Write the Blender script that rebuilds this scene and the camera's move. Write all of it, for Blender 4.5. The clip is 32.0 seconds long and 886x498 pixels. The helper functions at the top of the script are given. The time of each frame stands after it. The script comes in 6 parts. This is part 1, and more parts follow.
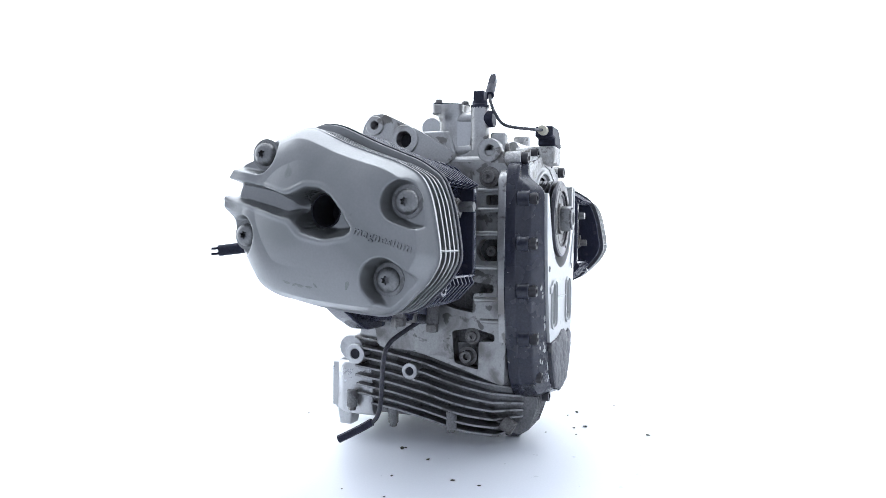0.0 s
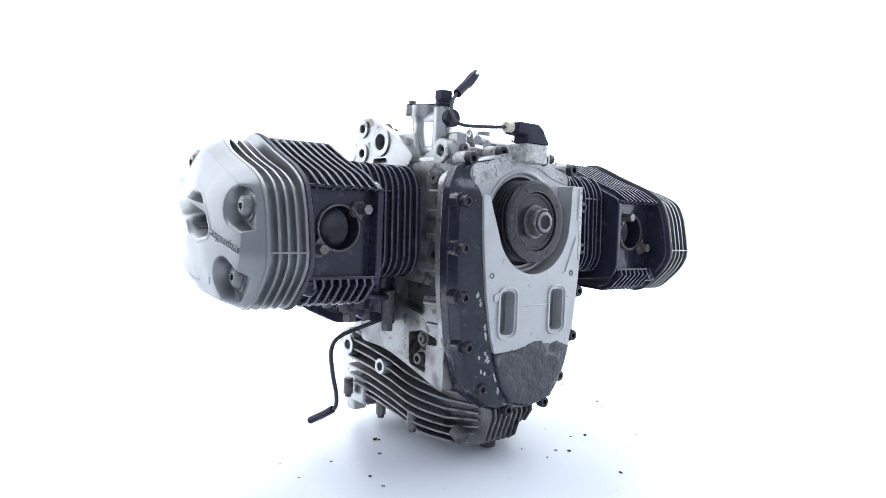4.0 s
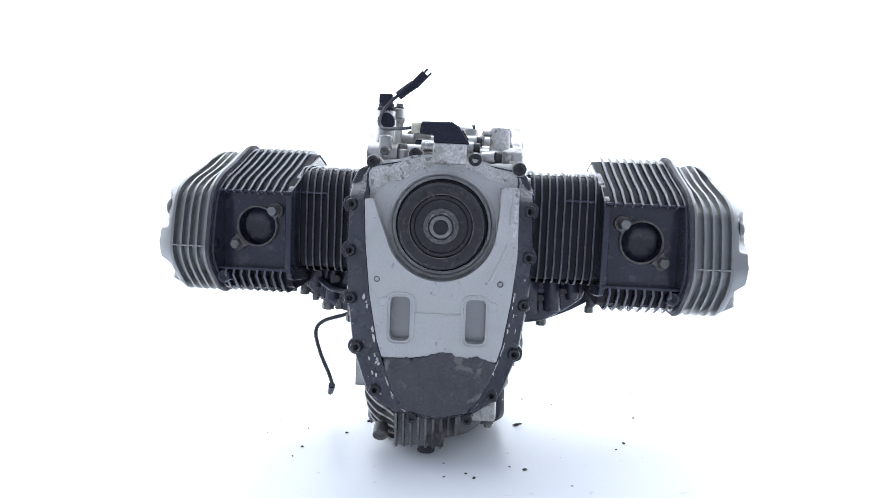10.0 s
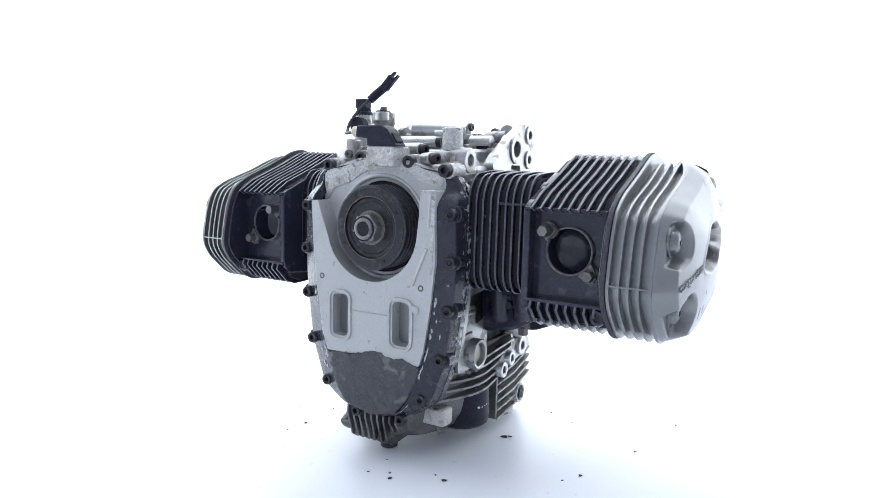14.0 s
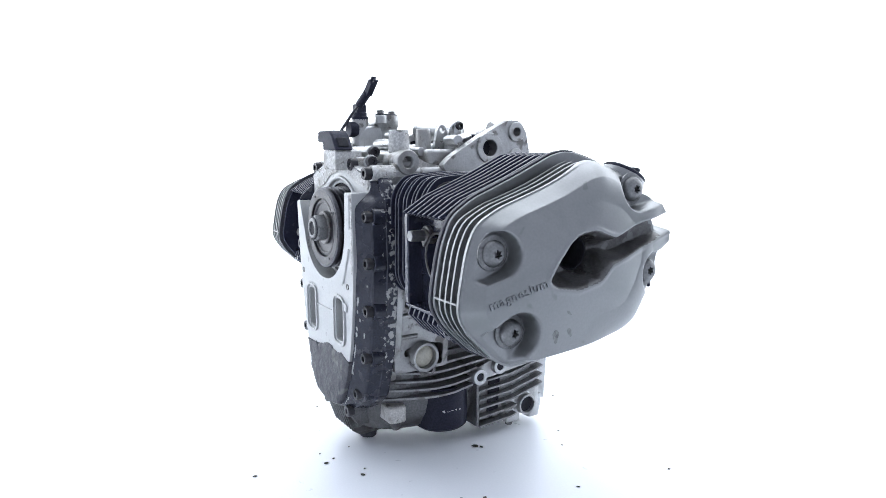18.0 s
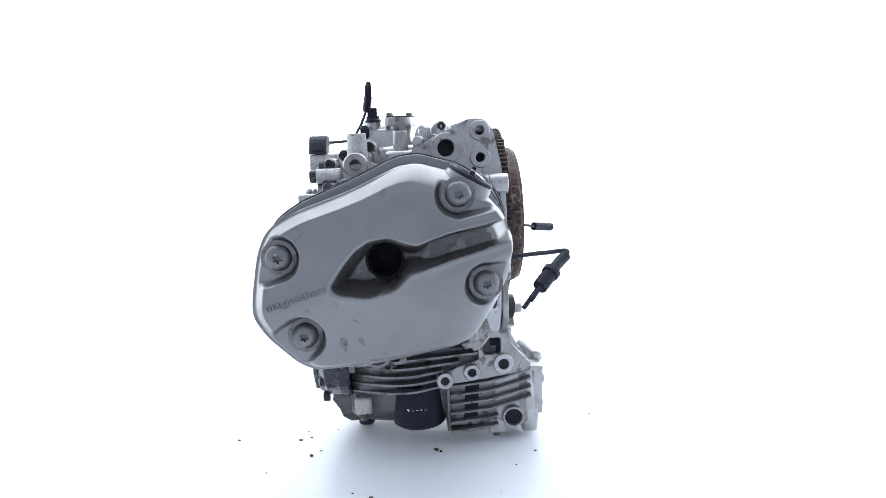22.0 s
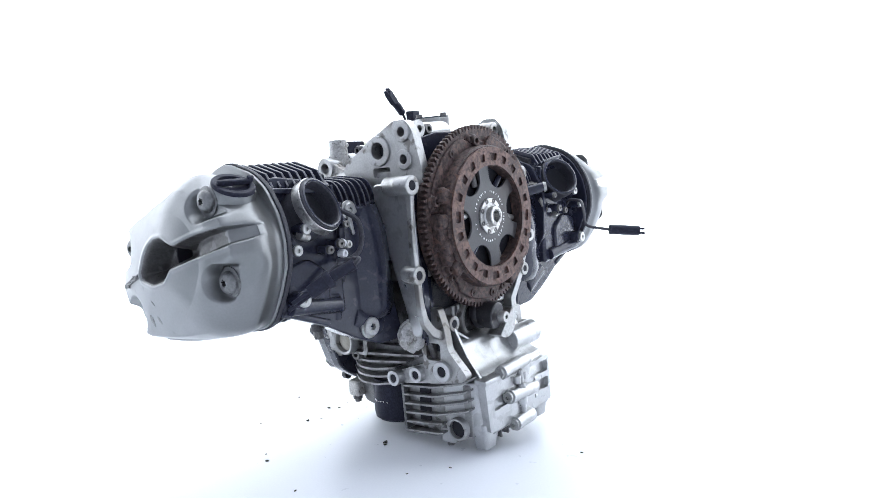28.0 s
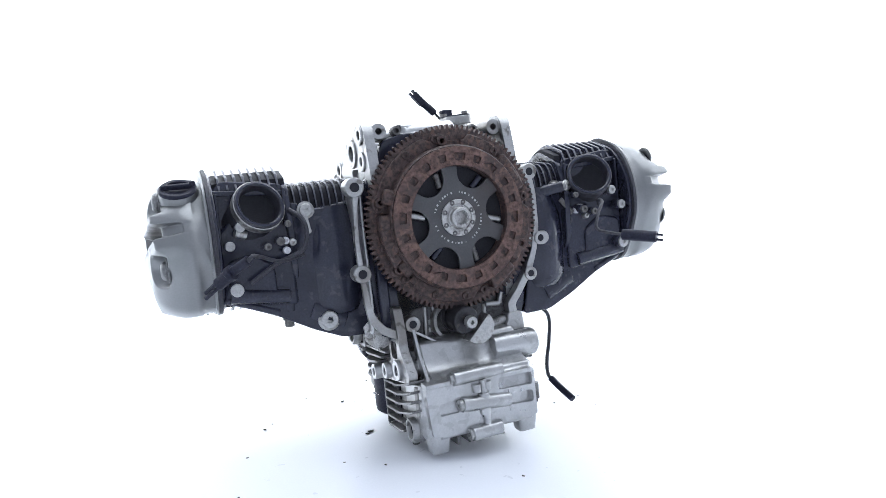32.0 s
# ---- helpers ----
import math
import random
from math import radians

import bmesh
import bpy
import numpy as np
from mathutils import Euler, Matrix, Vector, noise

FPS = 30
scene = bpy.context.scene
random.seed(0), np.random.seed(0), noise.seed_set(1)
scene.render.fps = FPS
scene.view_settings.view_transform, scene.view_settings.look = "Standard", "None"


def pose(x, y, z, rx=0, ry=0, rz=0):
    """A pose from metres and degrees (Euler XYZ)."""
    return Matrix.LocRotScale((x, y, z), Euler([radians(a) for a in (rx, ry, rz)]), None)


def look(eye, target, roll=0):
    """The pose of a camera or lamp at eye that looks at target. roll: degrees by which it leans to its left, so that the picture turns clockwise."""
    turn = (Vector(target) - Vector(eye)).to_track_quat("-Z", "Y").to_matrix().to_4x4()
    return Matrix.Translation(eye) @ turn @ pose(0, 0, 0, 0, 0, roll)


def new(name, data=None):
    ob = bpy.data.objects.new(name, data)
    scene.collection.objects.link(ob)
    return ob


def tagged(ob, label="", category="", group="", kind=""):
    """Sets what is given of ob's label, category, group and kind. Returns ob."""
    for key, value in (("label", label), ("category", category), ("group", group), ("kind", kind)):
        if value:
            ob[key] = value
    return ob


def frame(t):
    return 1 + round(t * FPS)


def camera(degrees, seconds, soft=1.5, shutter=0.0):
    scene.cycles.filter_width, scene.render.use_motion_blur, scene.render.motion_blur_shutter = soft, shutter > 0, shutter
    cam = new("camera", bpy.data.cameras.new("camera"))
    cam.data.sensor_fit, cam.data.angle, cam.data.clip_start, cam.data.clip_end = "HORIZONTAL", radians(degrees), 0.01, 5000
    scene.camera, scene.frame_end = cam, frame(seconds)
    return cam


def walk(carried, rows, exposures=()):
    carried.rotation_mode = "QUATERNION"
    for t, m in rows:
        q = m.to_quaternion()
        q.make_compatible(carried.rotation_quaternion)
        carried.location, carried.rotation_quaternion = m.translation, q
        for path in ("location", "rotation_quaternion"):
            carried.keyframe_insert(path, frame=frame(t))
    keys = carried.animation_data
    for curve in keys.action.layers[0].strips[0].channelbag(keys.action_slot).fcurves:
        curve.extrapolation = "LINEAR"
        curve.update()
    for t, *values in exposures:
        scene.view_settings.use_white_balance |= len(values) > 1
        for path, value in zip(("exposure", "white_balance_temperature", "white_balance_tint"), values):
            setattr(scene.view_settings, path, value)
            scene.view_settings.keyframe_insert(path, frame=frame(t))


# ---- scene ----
from mathutils import geometry

cam = camera(64.84, 32.0, soft=0.55)
EYE = Vector((0.0, -1.05, 0.351))
VIEW = look(EYE, EYE + Vector((0.00784, 0.99698, -0.07724)), -1.69)
walk(cam, [(0.0, VIEW), (32.0, VIEW)], [(0.0, 0.0, 6200, 10), (32.0, 0.0, 6200, 10)])

# ---- light: an assumed white tent of self-glowing panels and added lamps, open and dim on the camera's side ----
world = bpy.data.worlds.new("studio_world")
scene.world = world
world.use_nodes = True
world.node_tree.nodes["Background"].inputs["Color"].default_value = (0.80, 0.86, 1.0, 1)
world.node_tree.nodes["Background"].inputs["Strength"].default_value = 0.77


def added_lamp(name, place, target, width, height, watts, colour=(0.93, 0.96, 1.0)):
    data = bpy.data.lights.new(name, "AREA")
    data.shape, data.size, data.size_y = "RECTANGLE", width, height
    data.energy, data.color = watts, colour
    ob = new(name, data)
    ob.matrix_world = look(place, target)
    return ob


# area lamps added out of view to brighten the top and both sides
added_lamp("added_lamp_top", (0.0, 0.25, 1.75), (0.0, 0.0, 0.2), 1.8, 1.4, 8)
added_lamp("added_lamp_left", (-1.7, 0.55, 0.8), (0.0, 0.0, 0.25), 1.2, 1.2, 3.5)
added_lamp("added_lamp_right", (1.7, 0.55, 0.8), (0.0, 0.0, 0.25), 1.2, 1.2, 3.5)


# ---- materials ----
def colour4(c):
    return (c[0], c[1], c[2], 1.0)


def material(name, base, rough=0.5, metal=0.0, spots=None, spot_amount=0.5, spot_scale=60.0, grain=0.12, grain_scale=400.0,
             bump=0.25, bump_scale=500.0, bump_depth=0.0006, stains=None, stain_amount=0.0, stain_scale=9.0, coat=0.0, spot_from=0.56, spot_side=0.0, gloss=0.5):
    """A painted, cast or bare surface: base colour with fine grain, worn spots, large stains and a fine relief."""
    m = bpy.data.materials.new(name)
    m.use_nodes = True
    nt = m.node_tree
    n, link = nt.nodes, nt.links.new
    bsdf = n["Principled BSDF"]
    bsdf.inputs["Metallic"].default_value = metal
    bsdf.inputs["Coat Weight"].default_value = coat
    bsdf.inputs["Specular IOR Level"].default_value = gloss
    tc = n.new("ShaderNodeTexCoord")

    def noise_tex(scale, detail=6.0, distortion=0.0):
        t = n.new("ShaderNodeTexNoise")
        t.inputs["Scale"].default_value = scale
        t.inputs["Detail"].default_value = detail
        t.inputs["Distortion"].default_value = distortion
        link(tc.outputs["Object"], t.inputs["Vector"])
        return t.outputs["Fac"]

    def ramp(fac, lo, hi):
        r = n.new("ShaderNodeMapRange")
        r.inputs["From Min"].default_value, r.inputs["From Max"].default_value = lo, hi
        link(fac, r.inputs["Value"])
        return r.outputs["Result"]

    def mix(fac, a, b, amount=1.0):
        x = n.new("ShaderNodeMix")
        x.data_type = "RGBA"
        if amount != 1.0:
            k = n.new("ShaderNodeMath")
            k.operation = "MULTIPLY"
            k.inputs[1].default_value = amount
            link(fac, k.inputs[0])
            fac = k.outputs[0]
        link(fac, x.inputs[0])
        for sock, v in ((x.inputs[6], a), (x.inputs[7], b)):
            if isinstance(v, tuple):
                sock.default_value = colour4(v)
            else:
                link(v, sock)
        return x.outputs[2]

    dark = tuple(c * (1 - grain * 2) for c in base)
    light = tuple(min(1.0, c * (1 + grain * 1.6)) for c in base)
    col = mix(ramp(noise_tex(grain_scale, 3.0), 0.3, 0.7), dark, light)
    if stains:
        col = mix(ramp(noise_tex(stain_scale, 8.0, 0.8), 0.5, 0.66), col, stains, stain_amount)
    if spots:
        fac = noise_tex(spot_scale, 9.0, 0.4)
        if spot_side:
            # more wear on the flank that met the stones
            xyz = n.new("ShaderNodeSeparateXYZ")
            link(tc.outputs["Object"], xyz.inputs[0])
            more = n.new("ShaderNodeMath")
            more.operation = "MULTIPLY_ADD"
            more.inputs[1].default_value = spot_side
            both = n.new("ShaderNodeMath")
            both.operation = "MULTIPLY"
            link(ramp(xyz.outputs["X"], 0.085, 0.112), both.inputs[0])
            link(ramp(xyz.outputs["Y"], -0.124, -0.102), both.inputs[1])
            link(both.outputs[0], more.inputs[0])
            link(fac, more.inputs[2])
            fac = more.outputs[0]
        col = mix(ramp(fac, spot_from, spot_from + 0.05), col, spots, spot_amount)
    link(col, bsdf.inputs["Base Color"])
    r = n.new("ShaderNodeMapRange")
    r.inputs["To Min"].default_value, r.inputs["To Max"].default_value = max(0.05, rough - 0.1), min(1.0, rough + 0.14)
    link(noise_tex(38.0, 6.0), r.inputs["Value"])
    link(r.outputs["Result"], bsdf.inputs["Roughness"])
    if bump:
        b = n.new("ShaderNodeBump")
        b.inputs["Strength"].default_value, b.inputs["Distance"].default_value = bump, bump_depth
        link(noise_tex(bump_scale, 4.0), b.inputs["Height"])
        link(b.outputs["Normal"], bsdf.inputs["Normal"])
    return m


SILVER = material("silver_lacquer", (0.268, 0.272, 0.274), 0.33, 0.78, grain=0.02, bump=0.05, stains=(0.205, 0.215, 0.212), stain_amount=0.5, stain_scale=9, spots=(0.15, 0.155, 0.155), spot_amount=0.45, spot_scale=30, spot_from=0.67)
OILY = material("oily_dark_silver", (0.125, 0.122, 0.120), 0.30, 0.45, grain=0.10, bump=0.2, stains=(0.060, 0.054, 0.051), stain_amount=0.8, stain_scale=38, spots=(0.20, 0.20, 0.20), spot_amount=0.7, spot_scale=60, spot_from=0.62)
CAST = material("cast_aluminium", (0.43, 0.43, 0.425), 0.36, 0.78, spots=(0.10, 0.088, 0.075), spot_amount=0.7, spot_scale=46, spot_from=0.60, grain=0.05, bump=0.3, bump_scale=260,
                stains=(0.20, 0.185, 0.165), stain_amount=0.75, stain_scale=19)
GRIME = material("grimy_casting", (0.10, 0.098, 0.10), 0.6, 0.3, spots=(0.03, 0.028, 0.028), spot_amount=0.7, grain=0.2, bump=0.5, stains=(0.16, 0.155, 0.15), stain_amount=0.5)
GREY_CAST = material("grimy_grey_casting", (0.36, 0.36, 0.355), 0.36, 0.70, spots=(0.085, 0.078, 0.07), spot_amount=0.75, spot_scale=52, spot_from=0.59, grain=0.06, bump=0.3, bump_scale=220,
                     stains=(0.13, 0.122, 0.115), stain_amount=0.8, stain_scale=18)
CLEAN_CAST = material("clean_cast_aluminium", (0.52, 0.525, 0.525), 0.29, 0.85, spots=(0.22, 0.215, 0.21), spot_amount=0.25, spot_scale=50, grain=0.03, bump=0.2, bump_scale=300, stains=(0.33, 0.33, 0.325), stain_amount=0.5, stain_scale=16)
FACE = material("silver_front_face", (0.49, 0.495, 0.49), 0.46, 0.42, spots=(0.17, 0.16, 0.15), spot_amount=0.5, spot_scale=95, spot_from=0.655, grain=0.03, bump=0.12, stains=(0.41, 0.415, 0.41), stain_amount=0.6, stain_scale=13)
SALTY = material("corroded_aluminium", (0.56, 0.555, 0.54), 0.62, 0.25, spots=(0.19, 0.175, 0.155), spot_amount=0.75, spot_scale=120, spot_from=0.585, grain=0.14, bump=0.7, bump_scale=240, stains=(0.34, 0.325, 0.295), stain_amount=0.8, stain_scale=62)
DIRTY = material("dirt_crusted_aluminium", (0.54, 0.525, 0.50), 0.55, 0.35, spots=(0.10, 0.085, 0.065), spot_amount=0.8, spot_scale=75, spot_from=0.57, grain=0.12, bump=0.7, bump_scale=200, stains=(0.15, 0.120, 0.085), stain_amount=0.9, stain_scale=24)
BLACK = material("black_lacquer", (0.026, 0.028, 0.047), 0.16, 0.0, spots=(0.085, 0.085, 0.105), spot_amount=0.3, spot_scale=60, spot_from=0.6, grain=0.10, bump=0.3, bump_scale=130, bump_depth=0.0012,
                 stains=(0.017, 0.018, 0.030), stain_amount=0.6, stain_scale=16, coat=0.25, gloss=0.4)
FLAKED = material("flaked_black_lacquer", (0.024, 0.026, 0.040), 0.24, 0.0, spots=(0.42, 0.42, 0.41), spot_amount=0.9, spot_scale=150, spot_from=0.70, grain=0.15, bump=0.35, bump_scale=110, bump_depth=0.0015, spot_side=0.20, stains=(0.036, 0.037, 0.048), stain_amount=0.5, stain_scale=24, coat=0.2, gloss=0.4)
WORN = material("bare_worn_casting", (0.072, 0.073, 0.082), 0.55, 0.2, spots=(0.20, 0.195, 0.19), spot_amount=0.55, spot_scale=48, spot_from=0.6, grain=0.12, bump=0.9, bump_scale=70, bump_depth=0.005, stains=(0.055, 0.055, 0.065), stain_amount=0.7, stain_scale=34)
FIN = material("sooty_finned_casting", (0.19, 0.19, 0.19), 0.45, 0.5, spots=(0.06, 0.055, 0.05), spot_amount=0.7, spot_scale=30, grain=0.12, bump=0.3,
               stains=(0.07, 0.065, 0.06), stain_amount=0.8, stain_scale=14)
RUST = material("rusty_steel", (0.074, 0.050, 0.045), 0.56, 0.35, spots=(0.165, 0.095, 0.072), spot_amount=0.45, spot_scale=120, grain=0.3, grain_scale=220, bump=0.7,
                bump_scale=190, bump_depth=0.0010, stains=(0.042, 0.032, 0.032), stain_amount=0.6, stain_scale=55)
RED_RUST = material("red_rusty_steel", (0.125, 0.074, 0.062), 0.52, 0.35, spots=(0.22, 0.130, 0.095), spot_amount=0.45, spot_scale=120, grain=0.3, grain_scale=220, bump=0.6,
                    bump_scale=260, stains=(0.060, 0.044, 0.042), stain_amount=0.75, stain_scale=28)
DISC = material("dark_steel_plate", (0.095, 0.095, 0.098), 0.5, 0.5, grain=0.04, bump=0.08, stains=(0.07, 0.055, 0.05), stain_amount=0.5)
HUB_STEEL = material("hub_steel", (0.52, 0.515, 0.50), 0.30, 0.85, spots=(0.14, 0.12, 0.11), spot_amount=0.5, spot_scale=90, grain=0.08, bump=0.15)
STEEL = material("zinc_steel", (0.45, 0.45, 0.44), 0.35, 0.8, spots=(0.2, 0.17, 0.14), spot_amount=0.4, grain=0.08, bump=0.15)
DULL = material("dull_bolt_steel", (0.16, 0.155, 0.15), 0.5, 0.6, spots=(0.07, 0.055, 0.045), spot_amount=0.5, grain=0.15, bump=0.3)
RUBBER = material("black_rubber", (0.040, 0.040, 0.050), 0.55, 0.0, grain=0.2, bump=0.3)
PLASTIC = material("black_plastic", (0.022, 0.023, 0.038), 0.48, 0.0, grain=0.15, bump=0.15, gloss=0.18)
CREAM = material("cream_plastic", (0.60, 0.57, 0.45), 0.5, grain=0.05)
OLD_GLASS = material("yellowed_glass", (0.50, 0.48, 0.40), 0.15, grain=0.06, stains=(0.26, 0.22, 0.16), stain_amount=0.5, stain_scale=60, bump=0)
# near black that puts the shade of depth into bores, recesses and fin gaps
RECESS_DARK = material("recess_dark", (0.030, 0.030, 0.036), 0.6, grain=0.08, bump=0.2, gloss=0.15)
PULLEY = material("worn_grey_steel", (0.062, 0.062, 0.070), 0.34, 0.80, spots=(0.05, 0.048, 0.05), spot_amount=0.5, spot_from=0.60, grain=0.12, bump=0.15, stains=(0.075, 0.075, 0.082), stain_amount=0.6, stain_scale=22)
BLACK_BOLT = material("black_oxide_steel", (0.030, 0.029, 0.033), 0.36, 0.3, spots=(0.12, 0.10, 0.085), spot_amount=0.4, spot_scale=120, spot_from=0.6, grain=0.15, bump=0.15)
COVER_BOLT = material("grey_zinc_steel", (0.21, 0.212, 0.212), 0.40, 0.75, spots=(0.09, 0.088, 0.085), spot_amount=0.5, spot_scale=110, spot_from=0.58, grain=0.08, bump=0.2)
PRINT = material("white_print", (0.7, 0.7, 0.72), 0.6, grain=0.05, bump=0)
WHITE = material("white_board", (0.79, 0.81, 0.85), 0.30, 0.0, grain=0.01, bump=0.03)


BARE_EDGE = material("bare_fin_edge", (0.32, 0.32, 0.32), 0.5, 0.5, spots=(0.13, 0.12, 0.11), spot_amount=0.7, spot_scale=40, grain=0.1, bump=0.2)
RUBBED = material("rubbed_black_edge", (0.100, 0.103, 0.124), 0.36, 0.0, spots=(0.17, 0.17, 0.18), spot_amount=0.4, spot_scale=60, grain=0.15, bump=0.2)
WORN_EDGE = {FIN.name: BARE_EDGE, BLACK.name: RUBBED}


# ---- mesh helpers ----
class Shape:
    """Vertices and faces gathered for one mesh."""

    def __init__(self):
        self.v, self.f = [], []

    def add(self, verts, faces):
        k = len(self.v)
        self.v += [tuple(p) for p in verts]
        self.f += [tuple(i + k for i in face) for face in faces]
        return self

    def prism(self, poly, axis, a, b, holes=()):
        """A flat outline, in the two other axes, thickened along one axis from a to b."""
        def at(u, w, d):
            return {"x": (d, u, w), "y": (u, d, w), "z": (u, w, d)}[axis]
        loops = [list(poly)] + [list(h) for h in holes]
        flat = [p for loop in loops for p in loop]
        n = len(flat)
        verts = [at(u, w, a) for u, w in flat] + [at(u, w, b) for u, w in flat]
        faces, k = [], 0
        for loop in loops:
            m = len(loop)
            faces += [(k + i, k + (i + 1) % m, n + k + (i + 1) % m, n + k + i) for i in range(m)]
            k += m
        if holes:
            for tri in geometry.tessellate_polygon([[Vector((u, w, 0)) for u, w in loop] for loop in loops]):
                faces += [tuple(tri), tuple(n + i for i in reversed(tri))]
        else:
            faces += [tuple(range(n)), tuple(range(2 * n - 1, n - 1, -1))]
        return self.add(verts, faces)

    def lathe(self, centre, axis, profile, n=24, closed=False):
        """A profile of (radius, height) turned round an axis."""
        z = Vector(axis).normalized()
        x = z.orthogonal().normalized()
        y = z.cross(x)
        c = Vector(centre)
        verts, rings = [], []
        for r, d in profile:
            if r < 1e-6:
                rings.append([len(verts)] * n)
                verts.append(c + z * d)
            else:
                rings.append([len(verts) + i for i in range(n)])
                verts += [c + z * d + (x * math.cos(2 * math.pi * i / n) + y * math.sin(2 * math.pi * i / n)) * r for i in range(n)]
        faces = []
        pairs = list(zip(rings, rings[1:])) + ([(rings[-1], rings[0])] if closed else [])
        for a, b in pairs:
            for i in range(n):
                q = [a[i], a[(i + 1) % n], b[(i + 1) % n], b[i]]
                q = [p for k, p in enumerate(q) if p not in q[:k]]
                if len(q) > 2:
                    faces.append(tuple(q))
        return self.add(verts, faces)

    def rod(self, a, b, r, n=16, r2=None):
        a, b = Vector(a), Vector(b)
        d = (b - a).length
        r2 = r if r2 is None else r2
        return self.lathe(a, b - a, [(0, 0), (r * 0.93, 0), (r, r * 0.07), (r2, d - r2 * 0.07), (r2 * 0.93, d), (0, d)], n)

    def pipe(self, a, b, r, inner, n=20):
        """A tube with a real bore, closed at a."""
        a, b = Vector(a), Vector(b)
        d = (b - a).length
        return self.lathe(a, b - a, [(0, 0), (r, 0), (r, d * 0.96), (r * 0.97, d), (inner * 1.06, d), (inner, d * 0.97), (inner, d * 0.1), (0, d * 0.1)], n)

    def box(self, lo, hi):
        (a, b, c), (d, e, f) = lo, hi
        verts = [(x, y, z) for x in (a, d) for y in (b, e) for z in (c, f)]
        return self.add(verts, [(0, 1, 3, 2), (4, 6, 7, 5), (0, 4, 5, 1), (2, 3, 7, 6), (0, 2, 6, 4), (1, 5, 7, 3)])

    def block(self, m, sx, sy, sz):
        verts = [m @ Vector((x * sx / 2, y * sy / 2, z * sz / 2)) for x in (-1, 1) for y in (-1, 1) for z in (-1, 1)]
        return self.add(verts, [(0, 1, 3, 2), (4, 6, 7, 5), (0, 4, 5, 1), (2, 3, 7, 6), (0, 2, 6, 4), (1, 5, 7, 3)])

    def loft(self, rings, caps=True):
        n = len(rings[0])
        verts = [p for ring in rings for p in ring]
        faces = [(k * n + i, k * n + (i + 1) % n, (k + 1) * n + (i + 1) % n, (k + 1) * n + i) for k in range(len(rings) - 1) for i in range(n)]
        if caps:
            faces += [tuple(range(n)), tuple(range(len(verts) - 1, len(verts) - n - 1, -1))]
        return self.add(verts, faces)

    def cable(self, points, r, n=8, steps=8):
        """A round cable along a smooth line through the points."""
        pts = [Vector(p) for p in points]
        line = []
        for i in range(len(pts) - 1):
            p0, p1, p2, p3 = pts[max(i - 1, 0)], pts[i], pts[i + 1], pts[min(i + 2, len(pts) - 1)]
            for k in range(steps):
                t = k / steps
                line.append(0.5 * (2 * p1 + (p2 - p0) * t + (2 * p0 - 5 * p1 + 4 * p2 - p3) * t * t + (3 * p1 - p0 - 3 * p2 + p3) * t ** 3))
        line.append(pts[-1])
        up = (line[1] - line[0]).orthogonal().normalized()
        rings = []
        for i, p in enumerate(line):
            d = (line[min(i + 1, len(line) - 1)] - line[max(i - 1, 0)]).normalized()
            up = (up - d * up.dot(d)).normalized()
            side = d.cross(up)
            rings.append([p + (up * math.cos(2 * math.pi * k / n) + side * math.sin(2 * math.pi * k / n)) * r for k in range(n)])
        return self.loft(rings)

    def moved(self, fn):
        self.v = [tuple(fn(p)) for p in self.v]
        return self


def rounded(poly, r, n=4):
    """The outline with its corners rounded."""
    out, m = [], len(poly)
    for i in range(m):
        p, q, s = Vector(poly[i - 1]), Vector(poly[i]), Vector(poly[(i + 1) % m])
        a, b = (p - q), (s - q)
        k = min(r, a.length * 0.45, b.length * 0.45)
        a, b = q + a.normalized() * k, q + b.normalized() * k
        for j in range(n + 1):
            t = j / n
            out.append(tuple(a * (1 - t) ** 2 + q * 2 * t * (1 - t) + b * t * t))
    return out


def circle(cx, cy, r, n=24):
    return [(cx + r * math.cos(2 * math.pi * i / n), cy + r * math.sin(2 * math.pi * i / n)) for i in range(n)]


def grown(poly, d):
    """The outline moved outwards by d along its corner normals (inwards if negative)."""
    out, m = [], len(poly)
    area = sum(poly[i - 1][0] * poly[i][1] - poly[i][0] * poly[i - 1][1] for i in range(m))
    sign = 1 if area > 0 else -1
    for i in range(m):
        p, q, s = Vector(poly[i - 1]), Vector(poly[i]), Vector(poly[(i + 1) % m])
        a, b = (q - p).normalized(), (s - q).normalized()
        na, nb = Vector((a.y, -a.x)) * sign, Vector((b.y, -b.x)) * sign
        k = na + nb
        k = k / max(k.dot(na), 0.4) if k.length > 1e-6 else na
        out.append(tuple(q + k * d))
    return out


def mesh_of(shape, mat, smooth=38.0):
    me = bpy.data.meshes.new("mesh")
    me.from_pydata(shape.v, [], shape.f)
    bm = bmesh.new()
    bm.from_mesh(me)
    bmesh.ops.recalc_face_normals(bm, faces=bm.faces)
    bm.to_mesh(me)
    bm.free()
    me.materials.append(mat)
    me.polygons.foreach_set("use_smooth", [True] * len(me.polygons))
    me.set_sharp_from_angle(angle=radians(smooth))
    return me


def across(n):
    """The rim of a fin that is cut across the x axis."""
    return abs(n.x) < 0.5


def outward(n):
    """The outer edge of a fin that stands out along the x axis."""
    return abs(n.x) > 0.75


def holder(parent):
    """The thing or the part that may carry one more level."""
    while parent.parent and parent.parent.parent:
        parent = parent.parent
    return parent


